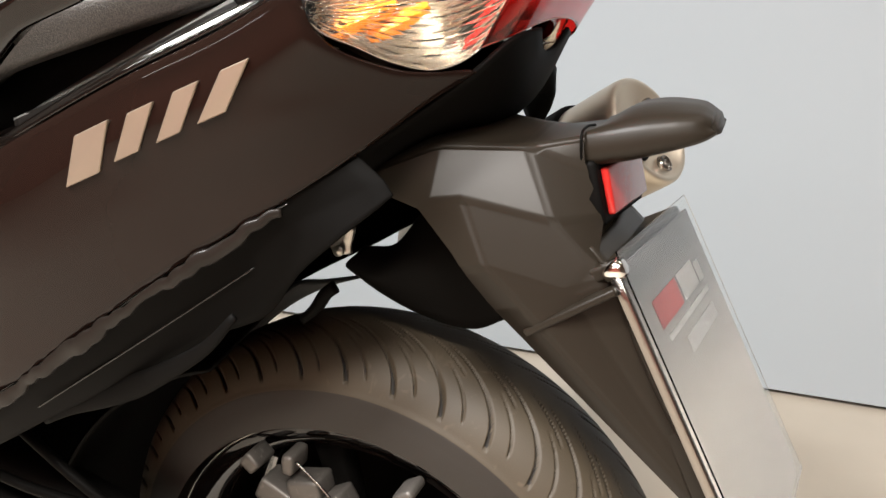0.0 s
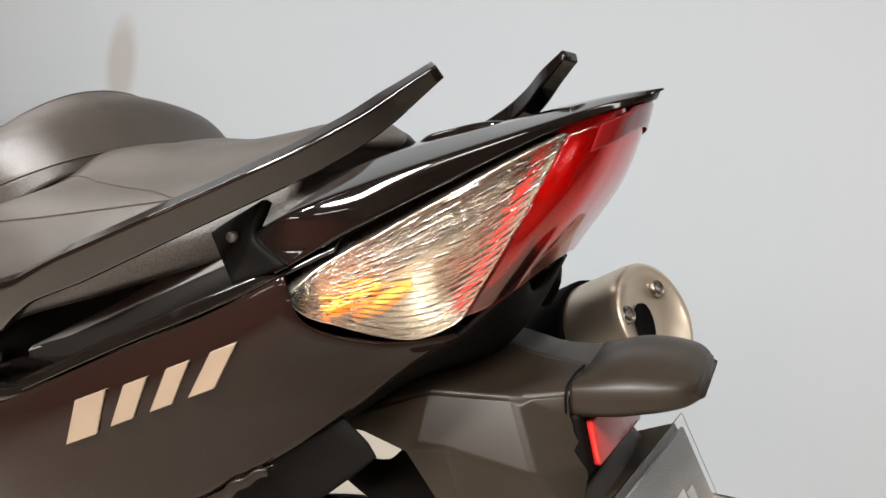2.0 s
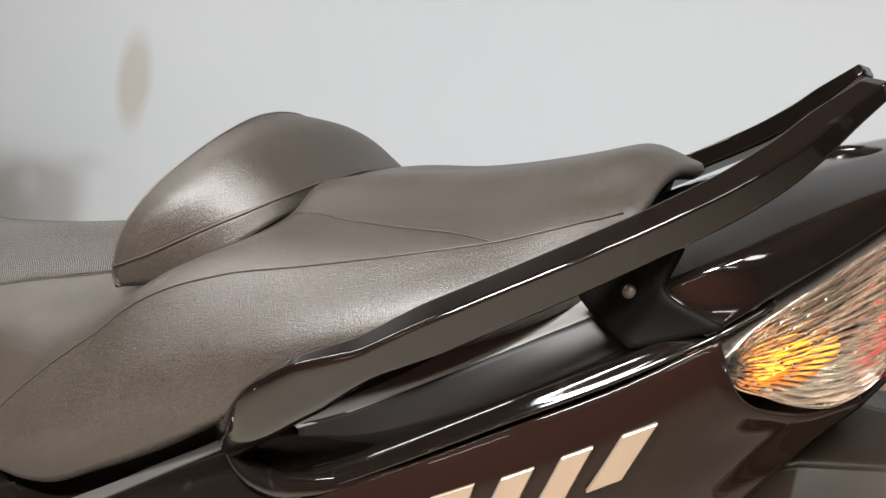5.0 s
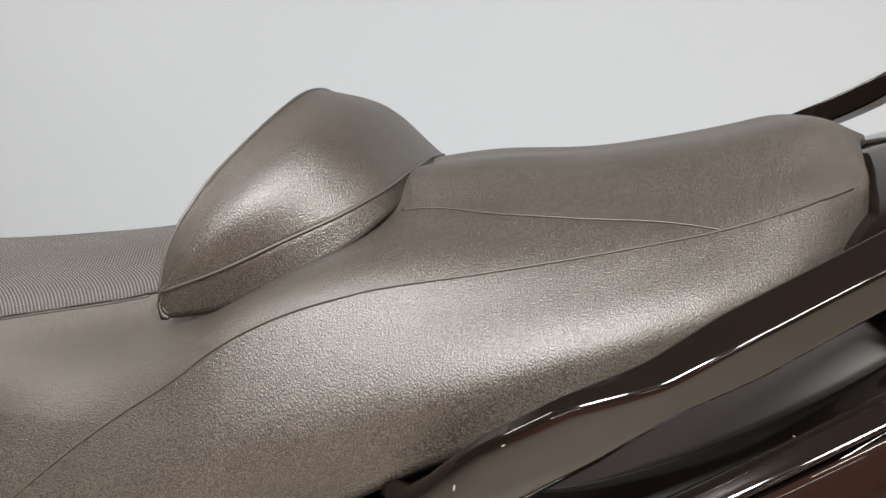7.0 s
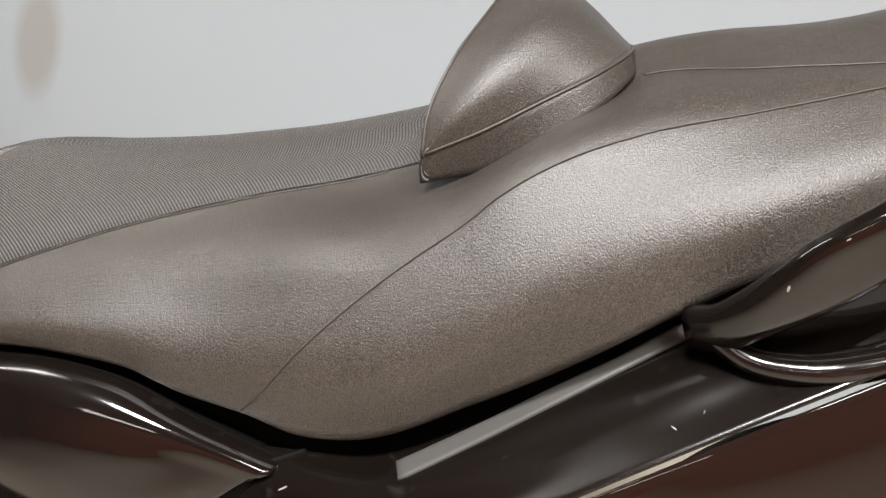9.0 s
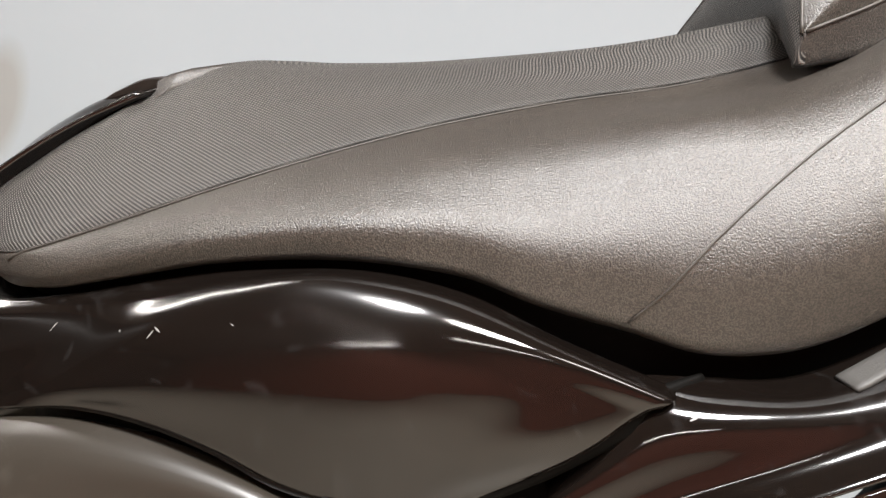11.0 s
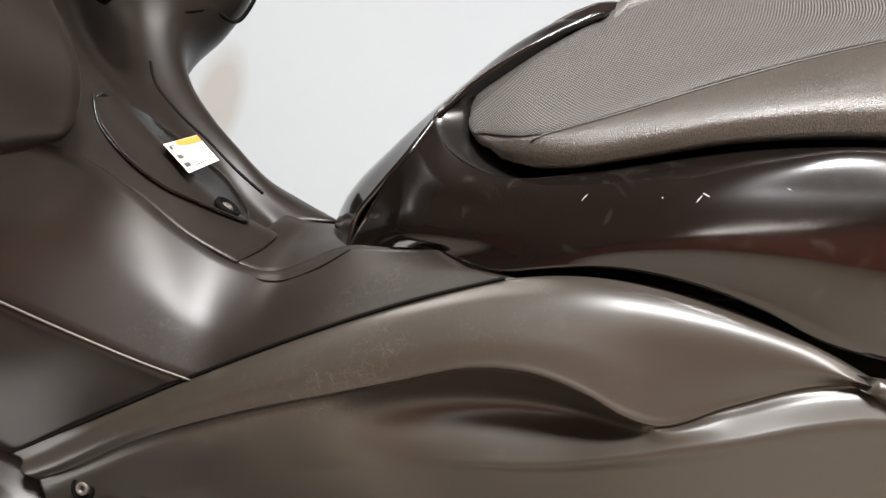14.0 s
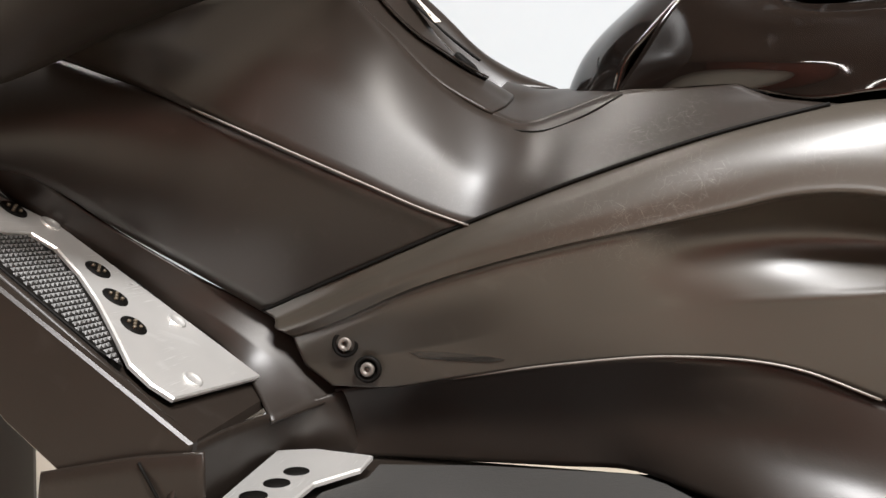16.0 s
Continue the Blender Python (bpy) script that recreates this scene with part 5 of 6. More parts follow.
C0 = [(-1.044, -.125, .680), (-1.077, -.132, .699), (-1.108, -.150, .728), (-1.139, -.190, .752), (-1.155, -.190, .80), (-1.175, -.190, .88), (-1.18, -.190, .98)]
C1 = [(-1.036, -.095, .690), (-1.070, -.108, .712), (-1.100, -.125, .742), (-1.133, -.145, .778), (-1.160, -.150, .82), (-1.180, -.150, .88), (-1.185, -.150, .98)]
C2 = [(-1.036, -.070, .700), (-1.072, -.090, .722), (-1.098, -.110, .752), (-1.130, -.125, .79), (-1.163, -.130, .83), (-1.188, -.120, .88), (-1.195, -.110, .98)]
C3 = [(-1.044, -.062, .700), (-1.084, -.066, .722), (-1.110, -.074, .752), (-1.145, -.080, .79), (-1.178, -.080, .83), (-1.200, -.075, .88), (-1.205, -.070, .98)]
C4 = [(-1.044, -.042, .702), (-1.076, -.038, .727), (-1.103, -.032, .757), (-1.136, -.027, .79), (-1.168, -.020, .832), (-1.184, -.012, .875), (-1.182, -.005, .98)]
C5 = [(-1.030, -.036, .709), (-1.062, -.025, .737), (-1.090, -.015, .768), (-1.122, -.005, .80), (-1.150, .005, .838), (-1.162, .012, .875), (-1.145, .020, .98)]
C6 = [(-1.006, -.028, .711), (-1.037, -.009, .727), (-1.070, .002, .745), (-1.098, .011, .763), (-1.135, .030, .79), (-1.165, .045, .818), (-1.178, .055, .842), (-1.165, .058, .866), (-1.140, .061, .892), (-1.112, .061, .935), (-1.10, .061, .98)]
C7 = [(-1.030, .040, .700), (-1.080, .060, .720), (-1.130, .080, .75), (-1.190, .100, .80), (-1.210, .110, .85), (-1.190, .130, .90), (-1.170, .140, .98)]
part("centre_column", shell_bm(loft([C0, C1, C2, C3, C4, C5, C6, C7], 60, 70), 0.003, out=(1, -.3, 0)), MATTE, leg_shield, "matte black column with a recess for the sticker")
H_LEFT = [(-1.1390, -.146, .790), (-1.1320, -.1500, .770), (-1.1156, -.1454, .7481), (-1.0948, -.1298, .7285), (-1.0788, -.1135, .719), (-1.066, -.1011, .712), (-1.0533, -.091, .7064)]
H_RIGHT = [(-1.1375, -.1368, .7925), (-1.1330, -.090, .786), (-1.1355, -.0562, .7793), (-1.1143, -.0444, .7606), (-1.0934, -.0386, .7422), (-1.0764, -.0439, .7228), (-1.0529, -.0903, .7064)]
recess_grid = loft([H_LEFT, [tuple((np.array(p) + np.array(q)) / 2 + np.array((-.003, .001, -.002))) for p, q in zip(H_LEFT, H_RIGHT)], H_RIGHT], 40, 12) + np.array((.002, -.001, .0015))
part("recess_floor", shell_bm(recess_grid, 0.001, 0.0005, out=(1, -.3, 0)), DARK, leg_shield, "dark smooth floor of the recess")
part("recess_rim", tube_bm([tuple(np.array(p) + np.array((.003, -.0015, .002))) for p in H_LEFT[1:]], .0006, 40, 8), MATTE, leg_shield)
part("recess_rim", tube_bm([tuple(np.array(p) + np.array((.003, -.0015, .002))) for p in H_RIGHT[2:]], .0006, 40, 8), MATTE, leg_shield)
part("seam_gap", tube_bm([(-1.1416, -.1640, .7789), (-1.1152, -.1566, .7233), (-1.0899, -.140, .7010), (-1.0657, -.1308, .6854), (-1.0367, -.1256, .6696), (-1.0136, -.1283, .6668), (-.9853, -.1331, .6757), (-.9615, -.1327, .689)], .0007, 60, 6), BLACK, leg_shield)
part("seam_gap", tube_bm([(-1.1717, -.0141, .8452), (-1.1633, -.0202, .8253), (-1.1449, -.022, .8032), (-1.1167, -.023, .7782), (-1.0876, -.0274, .7515), (-1.0632, -.0299, .7319)], .0013, 50, 6), BLACK, leg_shield)
part("seam_gap", tube_bm([(-1.180, .012, .892), (-1.160, .022, .898), (-1.142, .045, .905), (-1.128, .060, .899), (-1.112, .063, .918), (-1.104, .064, .94)], .002, 40), BLACK, leg_shield)
part("lock_cover", sweep_bm([(-1.165, -.10, .955), (-1.160, -.095, .915), (-1.165, -.09, .885), (-1.172, -.088, .874)], [(.022, .016), (.022, .016), (.018, .012), (.006, .004)], 24, 16, up=(0, 1, 0)), BLACK, leg_shield)
K_TOP = [(-1.052, -.171, .605), (-1.115, -.183, .630), (-1.174, -.190, .655), (-1.230, -.197, .679), (-1.30, -.213, .705)]
K_LOW = [(-1.186, -.161, .549), (-1.232, -.174, .577), (-1.273, -.189, .603), (-1.297, -.215, .627), (-1.335, -.29, .645)]
both("knee_panel", shell_bm(loft([K_TOP, K_LOW], 40, 14), 0.004), MATTE, scooter, "matte black lower leg shield panel")
G_LOW = [(-1.139, -.192, .751), (-1.19, -.220, .732), (-1.22, -.245, .712), (-1.267, -.289, .674), (-1.33, -.32, .65)]
G_ONE = [(-1.122, -.196, .757), (-1.170, -.235, .738), (-1.20, -.262, .722), (-1.25, -.305, .69), (-1.32, -.34, .67)]
G_TWO = [(-1.118, -.192, .775), (-1.160, -.245, .765), (-1.19, -.290, .75), (-1.23, -.330, .73), (-1.30, -.36, .71)]
G_TOP = [(-1.165, -.190, .90), (-1.17, -.250, .91), (-1.19, -.310, .90), (-1.21, -.350, .88), (-1.28, -.38, .86)]
G_END = [(-1.175, -.180, 1.06), (-1.17, -.250, 1.08), (-1.19, -.310, 1.07), (-1.21, -.350, 1.05), (-1.28, -.38, 1.02)]
# added black backing for the gap below the glove box
part("shield_core", moved(box_bm(.16, .10, .26, .02), Matrix.Translation((-1.31, -.11, .76))), BLACK, scooter, "black box added behind the leg shield to darken a gap")
part("glove_box", shell_bm(loft([G_LOW, G_ONE, G_TWO, G_TOP, G_END], 40, 50), 0.006, out=(1, -.5, 0)), MATTE, scooter, "matte black glove box on the leg shield")

# foot room: side wall, floor board and mats
W_TOP = [(-1.180, -.152, .490), (-1.135, -.150, .498), (-1.061, -.165, .512), (-.994, -.176, .526), (-.932, -.182, .534), (-.87, -.19, .531), (-.831, -.196, .518), (-.77, -.203, .488), (-.70, -.205, .45)]
W_MID = [(-1.165, -.146, .470), (-1.120, -.146, .475), (-1.05, -.154, .485), (-.994, -.160, .492), (-.94, -.168, .495), (-.89, -.186, .49), (-.84, -.205, .48), (-.77, -.225, .45), (-.70, -.235, .42)]
W_LOW = [(-1.150, -.150, .455), (-1.113, -.147, .455), (-1.046, -.151, .457), (-.993, -.155, .459), (-.956, -.160, .461), (-.92, -.185, .459), (-.88, -.22, .455), (-.80, -.26, .43), (-.70, -.27, .40)]
both("foot_well_wall", shell_bm(loft([W_TOP, W_MID, W_LOW], 60, 20), 0.004), MATTE, scooter, "matte black wall of the foot well")
part("worn_edge", tube_bm([(x, y - .003, z + .001) for x, y, z in W_TOP[2:7]], .0009, 40, 6), STEEL_DULL, scooter, "pale worn edge above the foot well")
board = [(-1.20, -.13), (-.90, -.14), (-.86, -.22), (-.80, -.26), (-.75, -.30), (-.80, -.33), (-1.16, -.34), (-1.22, -.30)]
for s in (1, -1):
    fb = part("floor_board", moved(slab_bm([(x, y * s) for x, y in (board if s == 1 else board[::-1])], .03, .003), Matrix.Translation((0, 0, .452))), MATTE, scooter, "black floor board", smooth=False)
    mat_out = [(-1.107, -.173), (-1.044, -.163), (-.972, -.161), (-.949, -.161), (-.934, -.174), (-.915, -.205), (-.90, -.26), (-.90, -.31), (-1.10, -.31), (-1.131, -.27), (-1.127, -.225), (-1.108, -.198)]
    part("rubber_mat", moved(slab_bm([(x, y * s) for x, y in (mat_out if s == 1 else mat_out[::-1])], .006, .002), Matrix.Translation((0, 0, .459))), RUBBER_DARK, fb, "black rubber foot mat", smooth=False)
    alu_out = [(-1.171, -.255), (-1.172, -.174), (-1.149, -.166), (-1.110, -.172), (-1.111, -.197), (-1.130, -.224), (-1.134, -.26), (-1.127, -.30), (-1.165, -.30)]
    part("alu_plate", moved(slab_bm([(x, y * s) for x, y in (alu_out if s == 1 else alu_out[::-1])], .003, .001), Matrix.Translation((0, 0, .4635))), ALU, fb, "brushed aluminium floor plate with oval holes", smooth=False)
    for hx, hy in ((-1.146, -.209), (-1.150, -.229), (-1.155, -.249), (-1.154, -.270)):
        part("hole", moved(turned_bm([(.001, .0005), (.0075, .0005), (.008, -.001)], 20, axis="z"), Matrix.Translation((hx, hy * s, .4635)) @ Matrix.Diagonal((1, .9, 1, 1))), BLACK, fb)

# front foot rest with its aluminium plate
FP = frame_of((-1.190, -.216, .5115), (-.79, 0.0, .613), (0, -1, 0))
for s in (1, -1):
    m = FP if s == 1 else Matrix.Diagonal((1, -1, 1, 1)) @ FP
    bed = slab_bm([(-.022, .066), (-.022, -.050), (.03, -.060), (.10, -.050), (.18, -.020), (.28, .01), (.28, .075), (.12, .068)], .02, .004)
    rest = part("foot_rest", moved(bed, m @ Matrix.Translation((0, 0, -.004))), MATTE, scooter, "black sloping foot rest", smooth=False)
    pl = [(-.007, -.044), (.058, -.034), (.147, -.019), (.174, .002), (.22, .03), (.18, .062), (.143, .034), (.140, .012), (.126, .006), (.103, .011), (.080, .021), (.058, .034), (.034, .049), (.018, .050), (.005, .046)]
    part("alu_plate", moved(slab_bm(pl, .003, .001), m @ Matrix.Translation((0, 0, .003))), ALU, rest, "scuffed brushed aluminium foot plate", smooth=False)
    part("raised_border", moved(sweep_bm([(-.016, .060, 0), (.06, .060, 0), (.14, .062, 0), (.22, .066, 0)], [(.003, .003), (.003, .003)], 20, 8, 3), m @ Matrix.Translation((0, 0, -.002))), MATTE, rest)
    pad_out = [(.143, .034), (.140, .012), (.126, .006), (.103, .011), (.080, .021), (.058, .034), (.036, .050), (.05, .055), (.115, .057), (.17, .060)]
    pad = part("rubber_pad", moved(slab_bm(pad_out, .004, .0005), m @ Matrix.Translation((0, 0, .0005))), BLACK, rest, "studded rubber pad", smooth=False)
    studs = bmesh.new()
    for ku in range(34):
        for kv in range(14):
            u, v = .040 + .0037 * ku, .010 + .0037 * kv + (.0018 if ku % 2 else 0)
            lower = np.interp(u, (.036, .058, .080, .103, .126, .140), (.050, .034, .021, .011, .006, .012))
            if lower + .003 < v < .054 and u < .150:
                base = [studs.verts.new((u + dx, v + dy, .0005)) for dx, dy in ((-.0014, -.0014), (.0014, -.0014), (.0014, .0014), (-.0014, .0014))]
                tip = studs.verts.new((u, v, .0022))
                for e in range(4):
                    studs.faces.new((base[e], base[(e + 1) % 4], tip))
    part("studs", moved(studs, m), RUBBER_DARK, pad, "small rubber studs", smooth=False)
    for hx, hy in ((.162, .005), (.104, -.007), (.080, .005), (.057, .016)):
        hole = part("grip_plug", moved(turned_bm([(.0005, .0006), (.0078, .0006), (.0086, -.001)], 20, axis="z"), m @ Matrix.Translation((hx, hy, .003))), BLACK, rest, "black rubber plug")
        for kx, ky in ((-.003, -.002), (.002, -.003), (.003, .002), (-.002, .003), (0, 0)):
            part("stud", moved(turned_bm([(.0012, .0), (.001, .0016), (.0003, .0018)], 6, axis="z"), m @ Matrix.Translation((hx + kx, hy + ky, .0035))), RUBBER, hole)
    for hx, hy in ((.148, -.012), (.052, -.024), (.011, .018)):
        part("rivet", moved(turned_bm([(.0062, -.001), (.0062, .0008), (.0048, .0012), (.004, .0004), (.0012, .0003), (.0005, .0003)], 18, axis="z"), m @ Matrix.Translation((hx, hy, .003))), ALU, rest)
RIM_UP = [(-1.132, -.140, .497), (-1.150, -.142, .512), (-1.187, -.150, .545), (-1.232, -.172, .573), (-1.273, -.187, .600), (-1.33, -.235, .655)]
RIM_MID = [(-1.146, -.160, .492), (-1.165, -.160, .508), (-1.205, -.165, .537), (-1.250, -.176, .567), (-1.290, -.190, .594), (-1.34, -.225, .640)]
RIM_IN = [(-1.166, -.196, .489), (-1.180, -.182, .502), (-1.207, -.168, .524), (-1.237, -.172, .546), (-1.269, -.180, .572), (-1.327, -.208, .617)]
both("foot_rest_rim", facet_bm([RIM_UP, RIM_MID, RIM_IN], 40, 0.004, out=(0, -1, .3), soft=.07), MATTE, scooter)
E_TOP = [(-1.135, -.149, .497), (-1.163, -.180, .490), (-1.172, -.23, .494), (-1.172, -.284, .498)]
E_BOT = [(-1.125, -.146, .455), (-1.168, -.165, .455), (-1.178, -.23, .455), (-1.180, -.30, .455)]
both("rest_front", shell_bm(loft([E_TOP, E_BOT], 30, 8), 0.004, out=(1, -1, 0)), MATTE, scooter)
SKIRT = [(-1.168, .503), (-1.169, .497), (-1.198, .492), (-1.238, .484), (-1.267, .507), (-1.36, .60), (-1.36, .64)]
for s in (1, -1):
    upright = Matrix(((1, 0, 0, 0), (0, 0, -s, -.290 * s - (.05 if s < 0 else 0)), (0, 1, 0, 0), (0, 0, 0, 1)))
    part("side_skirt", moved(slab_bm(SKIRT, .006, .0015), upright), MATTE, scooter, "matte black lower side skirt", smooth=False)
F_TOP = [(-1.246, -.293, .484), (-1.220, -.294, .490), (-1.196, -.294, .495), (-1.162, -.292, .499)]
F_LOW = [(-1.256, -.287, .430), (-1.226, -.288, .430), (-1.200, -.288, .430), (-1.164, -.286, .430)]
both("lower_fairing", shell_bm(loft([F_TOP, F_LOW], 24, 8), 0.004), MATTE, scooter, "dark plastic lower fairing below the skirt")
part("joint", tube_bm([(-1.193, -.2945, .494), (-1.180, -.293, .470), (-1.168, -.290, .445)], .0008, 12, 6), BLACK, scooter)

# warning sticker and screw in the recess
CORNERS = [Vector(c) + Vector((.0085, -.004, .0048)) for c in ((-1.1085, -.1180, .7560), (-1.1195, -.046, .7725), (-1.0985, -.050, .7520), (-1.0925, -.111, .7365))]


def on_sticker(u0, u1, v0, v1, lift, thick=.0003):
    """A thin patch on the sticker, u across it and v down it."""
    na = (CORNERS[1] - CORNERS[0]).cross(CORNERS[3] - CORNERS[0]).normalized()
    na = na if na.x > 0 else -na
    bm = bmesh.new()
    ring = []
    for u, v in ((u0, v0), (u1, v0), (u1, v1), (u0, v1)):
        p = (CORNERS[0] * (1 - u) + CORNERS[1] * u) * (1 - v) + (CORNERS[3] * (1 - u) + CORNERS[2] * u) * v
        ring.append((bm.verts.new(p + na * lift), bm.verts.new(p + na * (lift - thick))))
    bm.faces.new([r[0] for r in ring])
    bm.faces.new([r[1] for r in ring][::-1])
    for k in range(4):
        bm.faces.new((ring[(k + 1) % 4][0], ring[k][0], ring[k][1], ring[(k + 1) % 4][1]))
    bmesh.ops.recalc_face_normals(bm, faces=bm.faces[:])
    return bm


sticker = part("warning_sticker", on_sticker(0, 1, 0, 1, 0), PAPER, leg_shield, "worn paper warning sticker with an orange band", smooth=False)
part("orange_band", on_sticker(.28, .98, .02, .24, .0004), ORANGE, sticker, smooth=False)
for k in range(8):
    v = .32 + .075 * k
    part("print_bar", on_sticker(.30, .86 + .08 * math.sin(3 * k), v, v + .03, .0004), INK, sticker, smooth=False)
for v in (.10, .42, .70):
    part("print_bar", on_sticker(.05, .20, v, v + .13, .0004), INK, sticker, smooth=False)
m = Matrix.Translation((-1.066, -.092, .718)) @ look((0, 0, 0), (-.62, .1, -.7))
part("screw_cup", moved(turned_bm([(.010, -.003), (.010, .002), (.008, .003), (.007, 0)], 24, axis="z"), m), BLACK, leg_shield)
part("screw", moved(turned_bm([(.0048, -.002), (.0048, .001), (.0036, .002), (.002, .002), (.0015, .0)], 6, axis="z"), m), STEEL_DULL, leg_shield, "worn steel screw")


def skin_at(grid, x, z):
    """The place and outward normal of a side panel at x and z."""
    g = grid.reshape(-1, 3)
    n = grid_normals(grid).reshape(-1, 3)
    d = (g[:, 0] - x) ** 2 + (g[:, 2] - z) ** 2
    k = np.argsort(d)[:6]
    w = 1 / (d[k] + 1e-7)
    p = (g[k] * w[:, None]).sum(0) / w.sum()
    q = (n[k] * w[:, None]).sum(0)
    q /= np.linalg.norm(q)
    if q[1] > 0:
        q = -q
    return Vector((x, p[1], z)), Vector(q)


# raised emblem on the tail panel: four slanted plain plates
panel_grid = loft([P_CREASE, P_HIGH, P_MID, P_LOW], 80, 24)
start, stop = np.array((-.103, .765)), np.array((.020, .820))
for k, (u0, u1, h, lean) in enumerate(((0.00, .25, .030, .35), (.30, .49, .026, .5), (.54, .72, .026, .6), (.77, .96, .026, .8))):
    bm = bmesh.new()
    front, rear = [], []
    for u, v in ((u0, -.5), (u1 - .05, -.5), (u1 + .04, .5), (u0 + .09, .5)):
        base = start + (stop - start) * (u + lean * 0.10 * v)
        x, z = base[0] - v * h * .40 + v * h * .25, base[1] + v * h * .9
        p, n = skin_at(panel_grid, x, z)
        front.append(bm.verts.new(p + n * .0028))
        rear.append(bm.verts.new(p - n * .001))
    bm.faces.new(front)
    bm.faces.new(rear[::-1])
    for a in range(4):
        b = (a + 1) % 4
        bm.faces.new((front[b], front[a], rear[a], rear[b]))
    bmesh.ops.recalc_face_normals(bm, faces=bm.faces[:])
    bmesh.ops.bevel(bm, geom=bm.edges[:], offset=.0006, segments=1, affect="EDGES")
    part("emblem_plate", bm, EMBLEM, scooter, "champagne raised emblem plate", smooth=False)

# ribbed insert of the rider's seat
RIBBED = bpy.data.materials.new("ribbed_seat_fabric")
RIBBED.use_nodes = True
n, l = RIBBED.node_tree.nodes, RIBBED.node_tree.links
bs = n["Principled BSDF"]
bs.inputs["Base Color"].default_value = (0.045, 0.04, 0.036, 1)
bs.inputs["Roughness"].default_value = 0.55
tc = n.new("ShaderNodeAttribute")
tc.attribute_name = "weave"
sums = []
for turn, size in ((38, 165), (-38, 165)):
    mp = n.new("ShaderNodeMapping")
    mp.inputs["Rotation"].default_value = (0, 0, radians(turn))
    wv = n.new("ShaderNodeTexWave")
    wv.bands_direction = "X"
    wv.inputs["Scale"].default_value = size
    wv.inputs["Distortion"].default_value = 0.0
    l.new(tc.outputs["Vector"], mp.inputs["Vector"])
    l.new(mp.outputs[0], wv.inputs["Vector"])
    sums.append(wv)
mul = n.new("ShaderNodeMath")
mul.operation = "MULTIPLY"
l.new(sums[0].outputs["Fac"], mul.inputs[0])
l.new(sums[1].outputs["Fac"], mul.inputs[1])
bp = n.new("ShaderNodeBump")
bp.inputs["Strength"].default_value, bp.inputs["Distance"].default_value = 0.8, 0.0007
l.new(mul.outputs[0], bp.inputs["Height"])
l.new(bp.outputs[0], bs.inputs["Normal"])
# hollows of the weave are darkened in colour as well as in relief
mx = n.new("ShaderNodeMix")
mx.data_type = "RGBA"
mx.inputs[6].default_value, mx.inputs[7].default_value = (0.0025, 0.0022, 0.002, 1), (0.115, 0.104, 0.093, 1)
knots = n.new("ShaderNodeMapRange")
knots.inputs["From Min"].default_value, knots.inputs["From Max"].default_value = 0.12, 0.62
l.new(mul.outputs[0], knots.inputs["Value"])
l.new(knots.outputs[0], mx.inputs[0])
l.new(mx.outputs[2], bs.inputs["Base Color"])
insert = seat_grid[32:65, 0:84]
lift = np.array((0, 0, .0045)) * np.clip(1 - np.arange(insert.shape[1]) / 16, 0, 1)[None, :, None] * np.clip((np.arange(insert.shape[0]) - 8) / 5, 0, 1)[:, None, None]
insert = insert + grid_normals(insert) * .0015 + lift
tuck = .04 + .96 * np.clip((np.arange(insert.shape[0]) - 8) / 5, 0, 1)[:, None, None]
insert = np.concatenate([insert[:, :1] + np.array((-.0025, 0, -.011)) * tuck, insert], 1)


def woven(ob, grid):
    """Stores how far along and across the skin each point lies, for the weave."""
    along = np.concatenate([np.zeros((grid.shape[0], 1)), np.cumsum(np.linalg.norm(np.diff(grid, axis=1), axis=2), 1)], 1)
    across_it = np.concatenate([np.zeros((1, grid.shape[1])), np.cumsum(np.linalg.norm(np.diff(grid, axis=0), axis=2), 0)], 0)
    flat = np.stack([along.reshape(-1), across_it.reshape(-1), np.zeros(along.size)], 1)
    n = len(ob.data.vertices)
    full = np.zeros((n, 3))
    full[:len(flat)] = flat
    full[len(flat):2 * len(flat)] = flat
    at = ob.data.attributes.new("weave", "FLOAT_VECTOR", "POINT")
    at.data.foreach_set("vector", full.reshape(-1))


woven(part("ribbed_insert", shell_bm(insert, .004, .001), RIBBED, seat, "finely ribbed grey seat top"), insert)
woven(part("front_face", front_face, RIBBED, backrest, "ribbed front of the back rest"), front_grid)

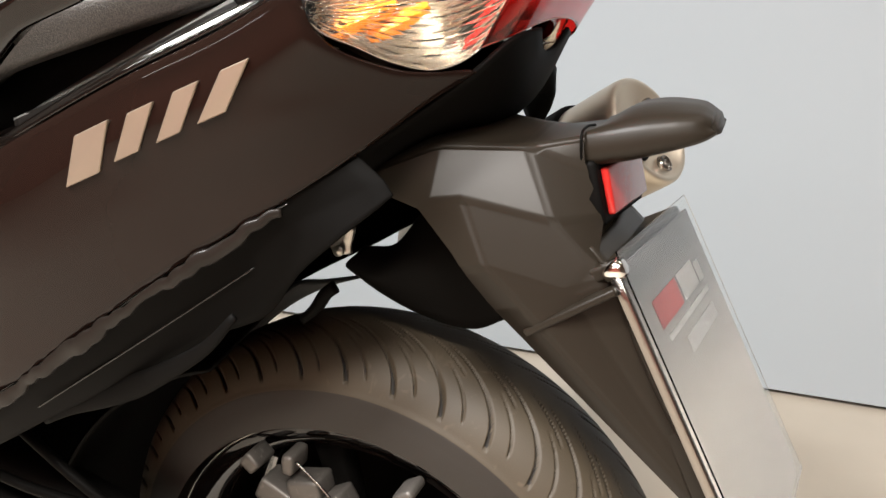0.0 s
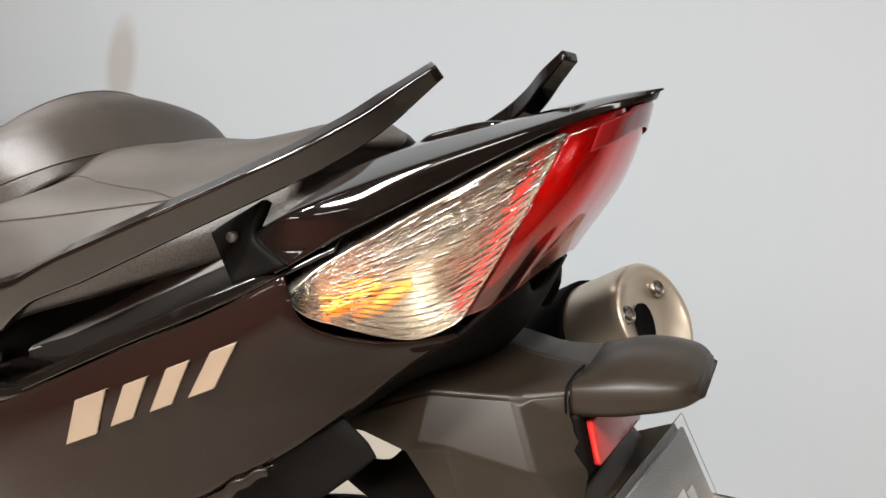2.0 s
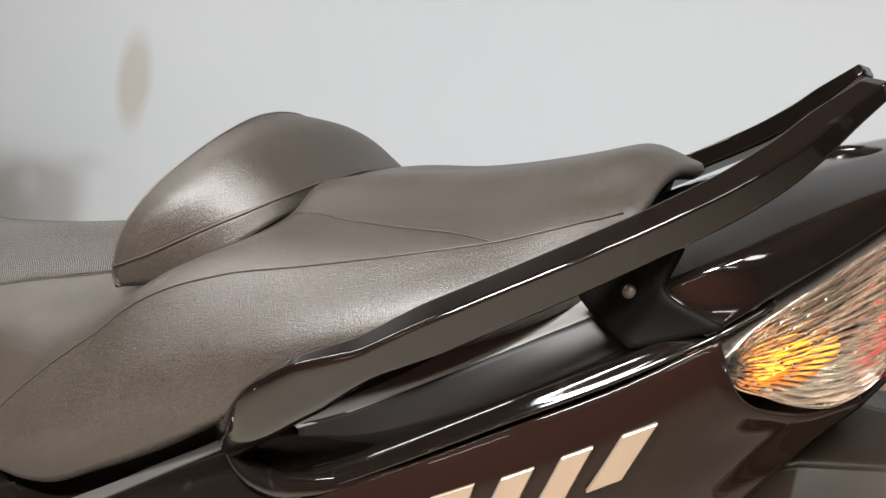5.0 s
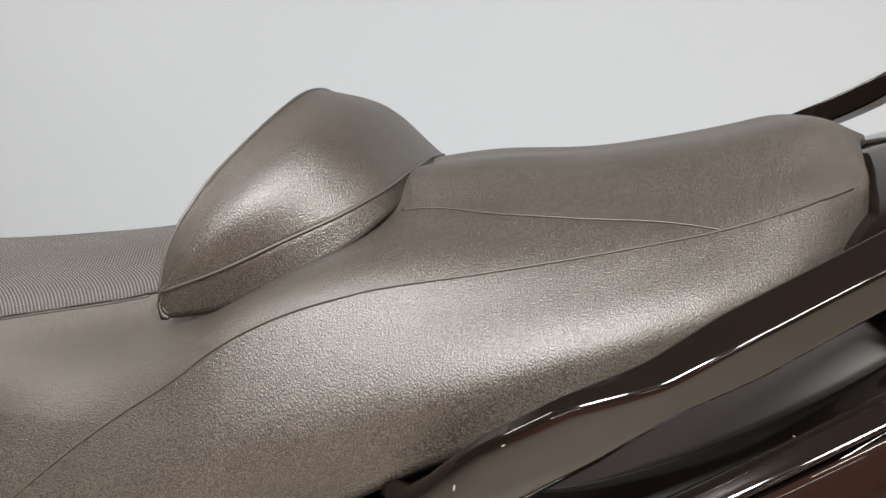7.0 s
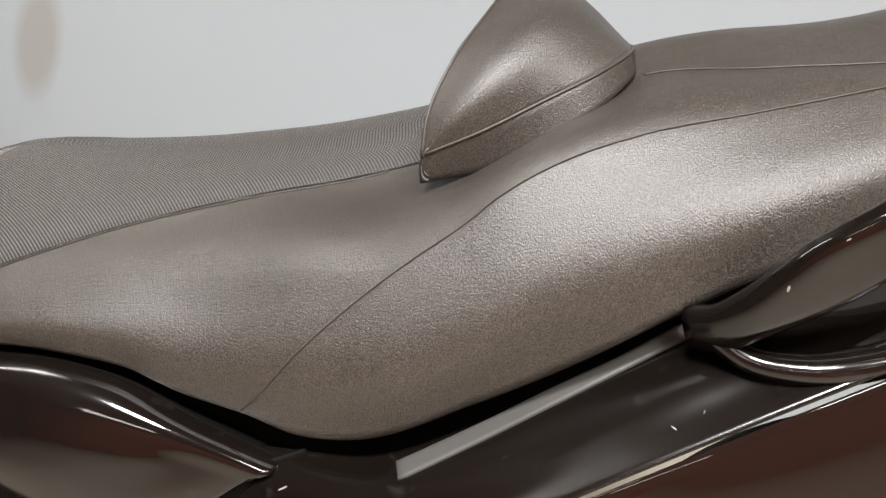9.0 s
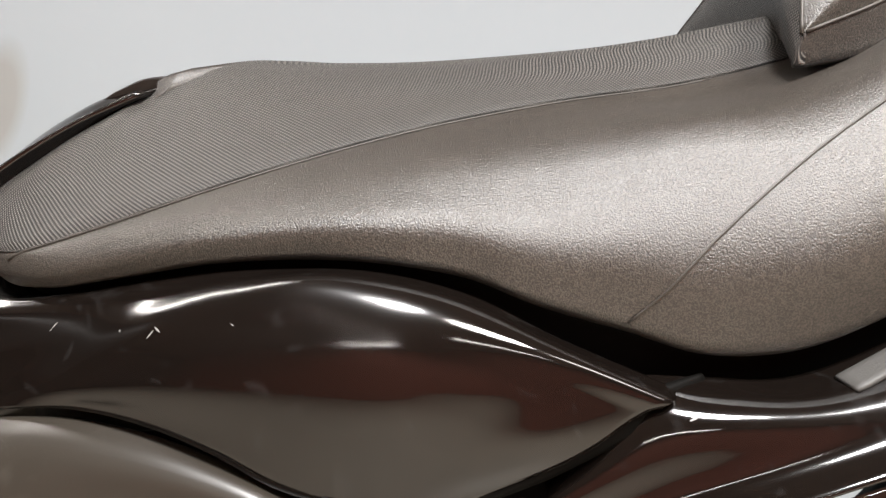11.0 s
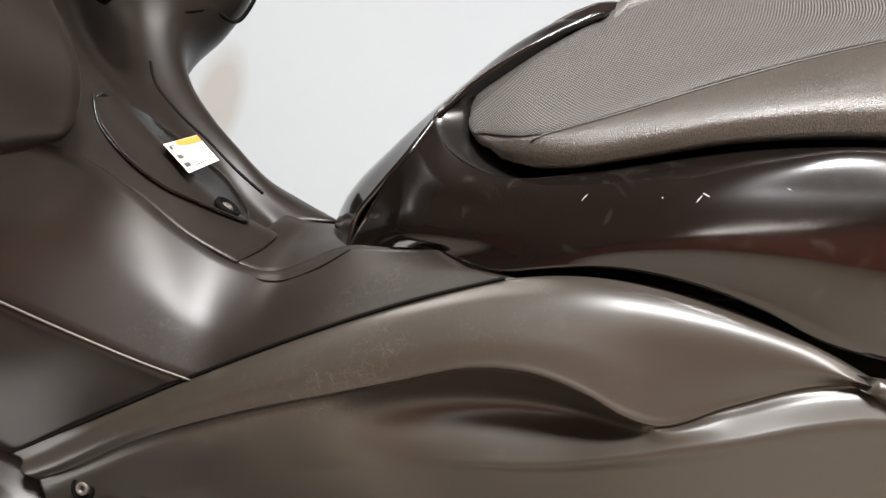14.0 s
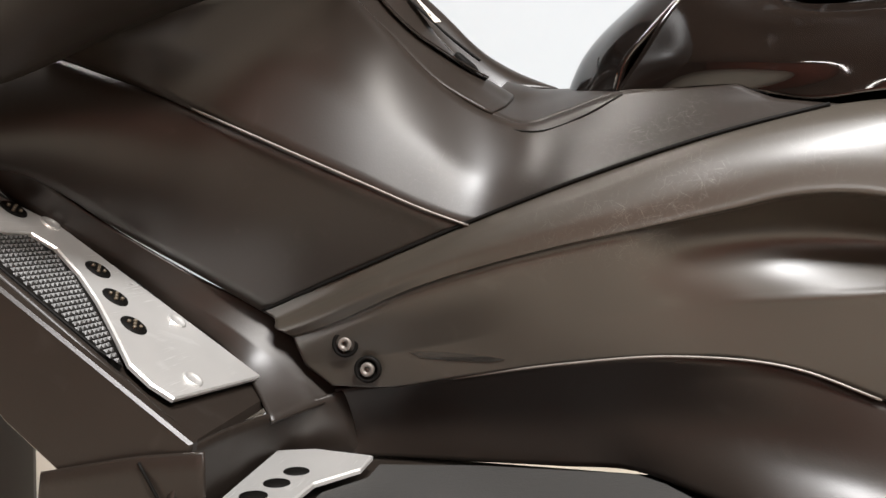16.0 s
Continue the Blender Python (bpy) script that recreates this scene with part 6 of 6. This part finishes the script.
# dark slot low on the foot trim
slot = []
for x, dz in ((-.985, .004), (-.96, .0055), (-.935, .0045), (-.925, .003), (-.935, .0), (-.96, -.001), (-.978, .0)):
    p, q = skin_at(trim_grid, x - .104, .525 + dz * .8)
    slot.append((p + q * .0004, p - q * .002))
bm = bmesh.new()
top = [bm.verts.new(a) for a, b in slot]
low = [bm.verts.new(b) for a, b in slot]
bm.faces.new(top)
for k in range(len(slot)):
    bm.faces.new((top[k], top[(k + 1) % len(slot)], low[(k + 1) % len(slot)], low[k]))
bmesh.ops.recalc_face_normals(bm, faces=bm.faces[:])
part("dark_slot", bm, DARK, trim[0], smooth=False)

# far end of another parked machine, near the wall
machine = tagged(new("parked_machine"), "dark plastic front end of another parked machine near the wall", "motorcycle")
V0 = [(-2.05, .60, .80), (-1.86, .61, .855), (-1.80, .64, .87), (-1.80, .72, .87), (-1.90, .78, .82)]
V1 = [(-2.03, .56, .88), (-1.80, .58, .925), (-1.715, .62, .935), (-1.72, .72, .94), (-1.85, .80, .92)]
V2 = [(-2.03, .54, 1.0), (-1.75, .56, 1.01), (-1.665, .61, 1.01), (-1.665, .72, 1.02), (-1.85, .80, 1.02)]
V3 = [(-2.03, .54, 1.07), (-1.76, .56, 1.085), (-1.655, .61, 1.08), (-1.655, .72, 1.085), (-1.85, .80, 1.07)]
V4 = [(-2.03, .60, 1.11), (-1.80, .62, 1.122), (-1.70, .65, 1.115), (-1.70, .70, 1.115), (-1.85, .75, 1.10)]
part("body", shell_bm(loft([V0, V1, V2, V3, V4], 40, 50), .006, out=(1, -.5, 0)), MATTE, machine)
part("seam_gap", tube_bm([(-1.720, .590, 1.110), (-1.712, .583, 1.06), (-1.722, .584, .99), (-1.765, .596, .925)], .004, 30), BLACK, machine)
part("loop", tube_bm([(-1.80, .60, 1.11), (-1.765, .60, 1.135), (-1.755, .60, 1.165), (-1.775, .60, 1.20)], .006, 30, 8), CHROME, machine, "chrome loop")
part("lever", tube_bm([(-1.95, .62, 1.215), (-1.75, .62, 1.205), (-1.62, .62, 1.205), (-1.56, .62, 1.205)], .009, 30, 8), BLACK, machine)
part("lever_ball", moved(turned_bm([(.004, -.016), (.012, -.01), (.015, 0), (.012, .01), (.004, .016)], 20, axis="x"), Matrix.Translation((-1.55, .62, 1.205))), BLACK, machine)
part("stand", moved(box_bm(.12, .16, 1.1, .02), Matrix.Translation((-2.12, .68, .5365))), MATTE, machine)
part("bridge", moved(box_bm(.3, .16, .12, .03), Matrix.Translation((-2.02, .68, 1.05))), MATTE, machine)
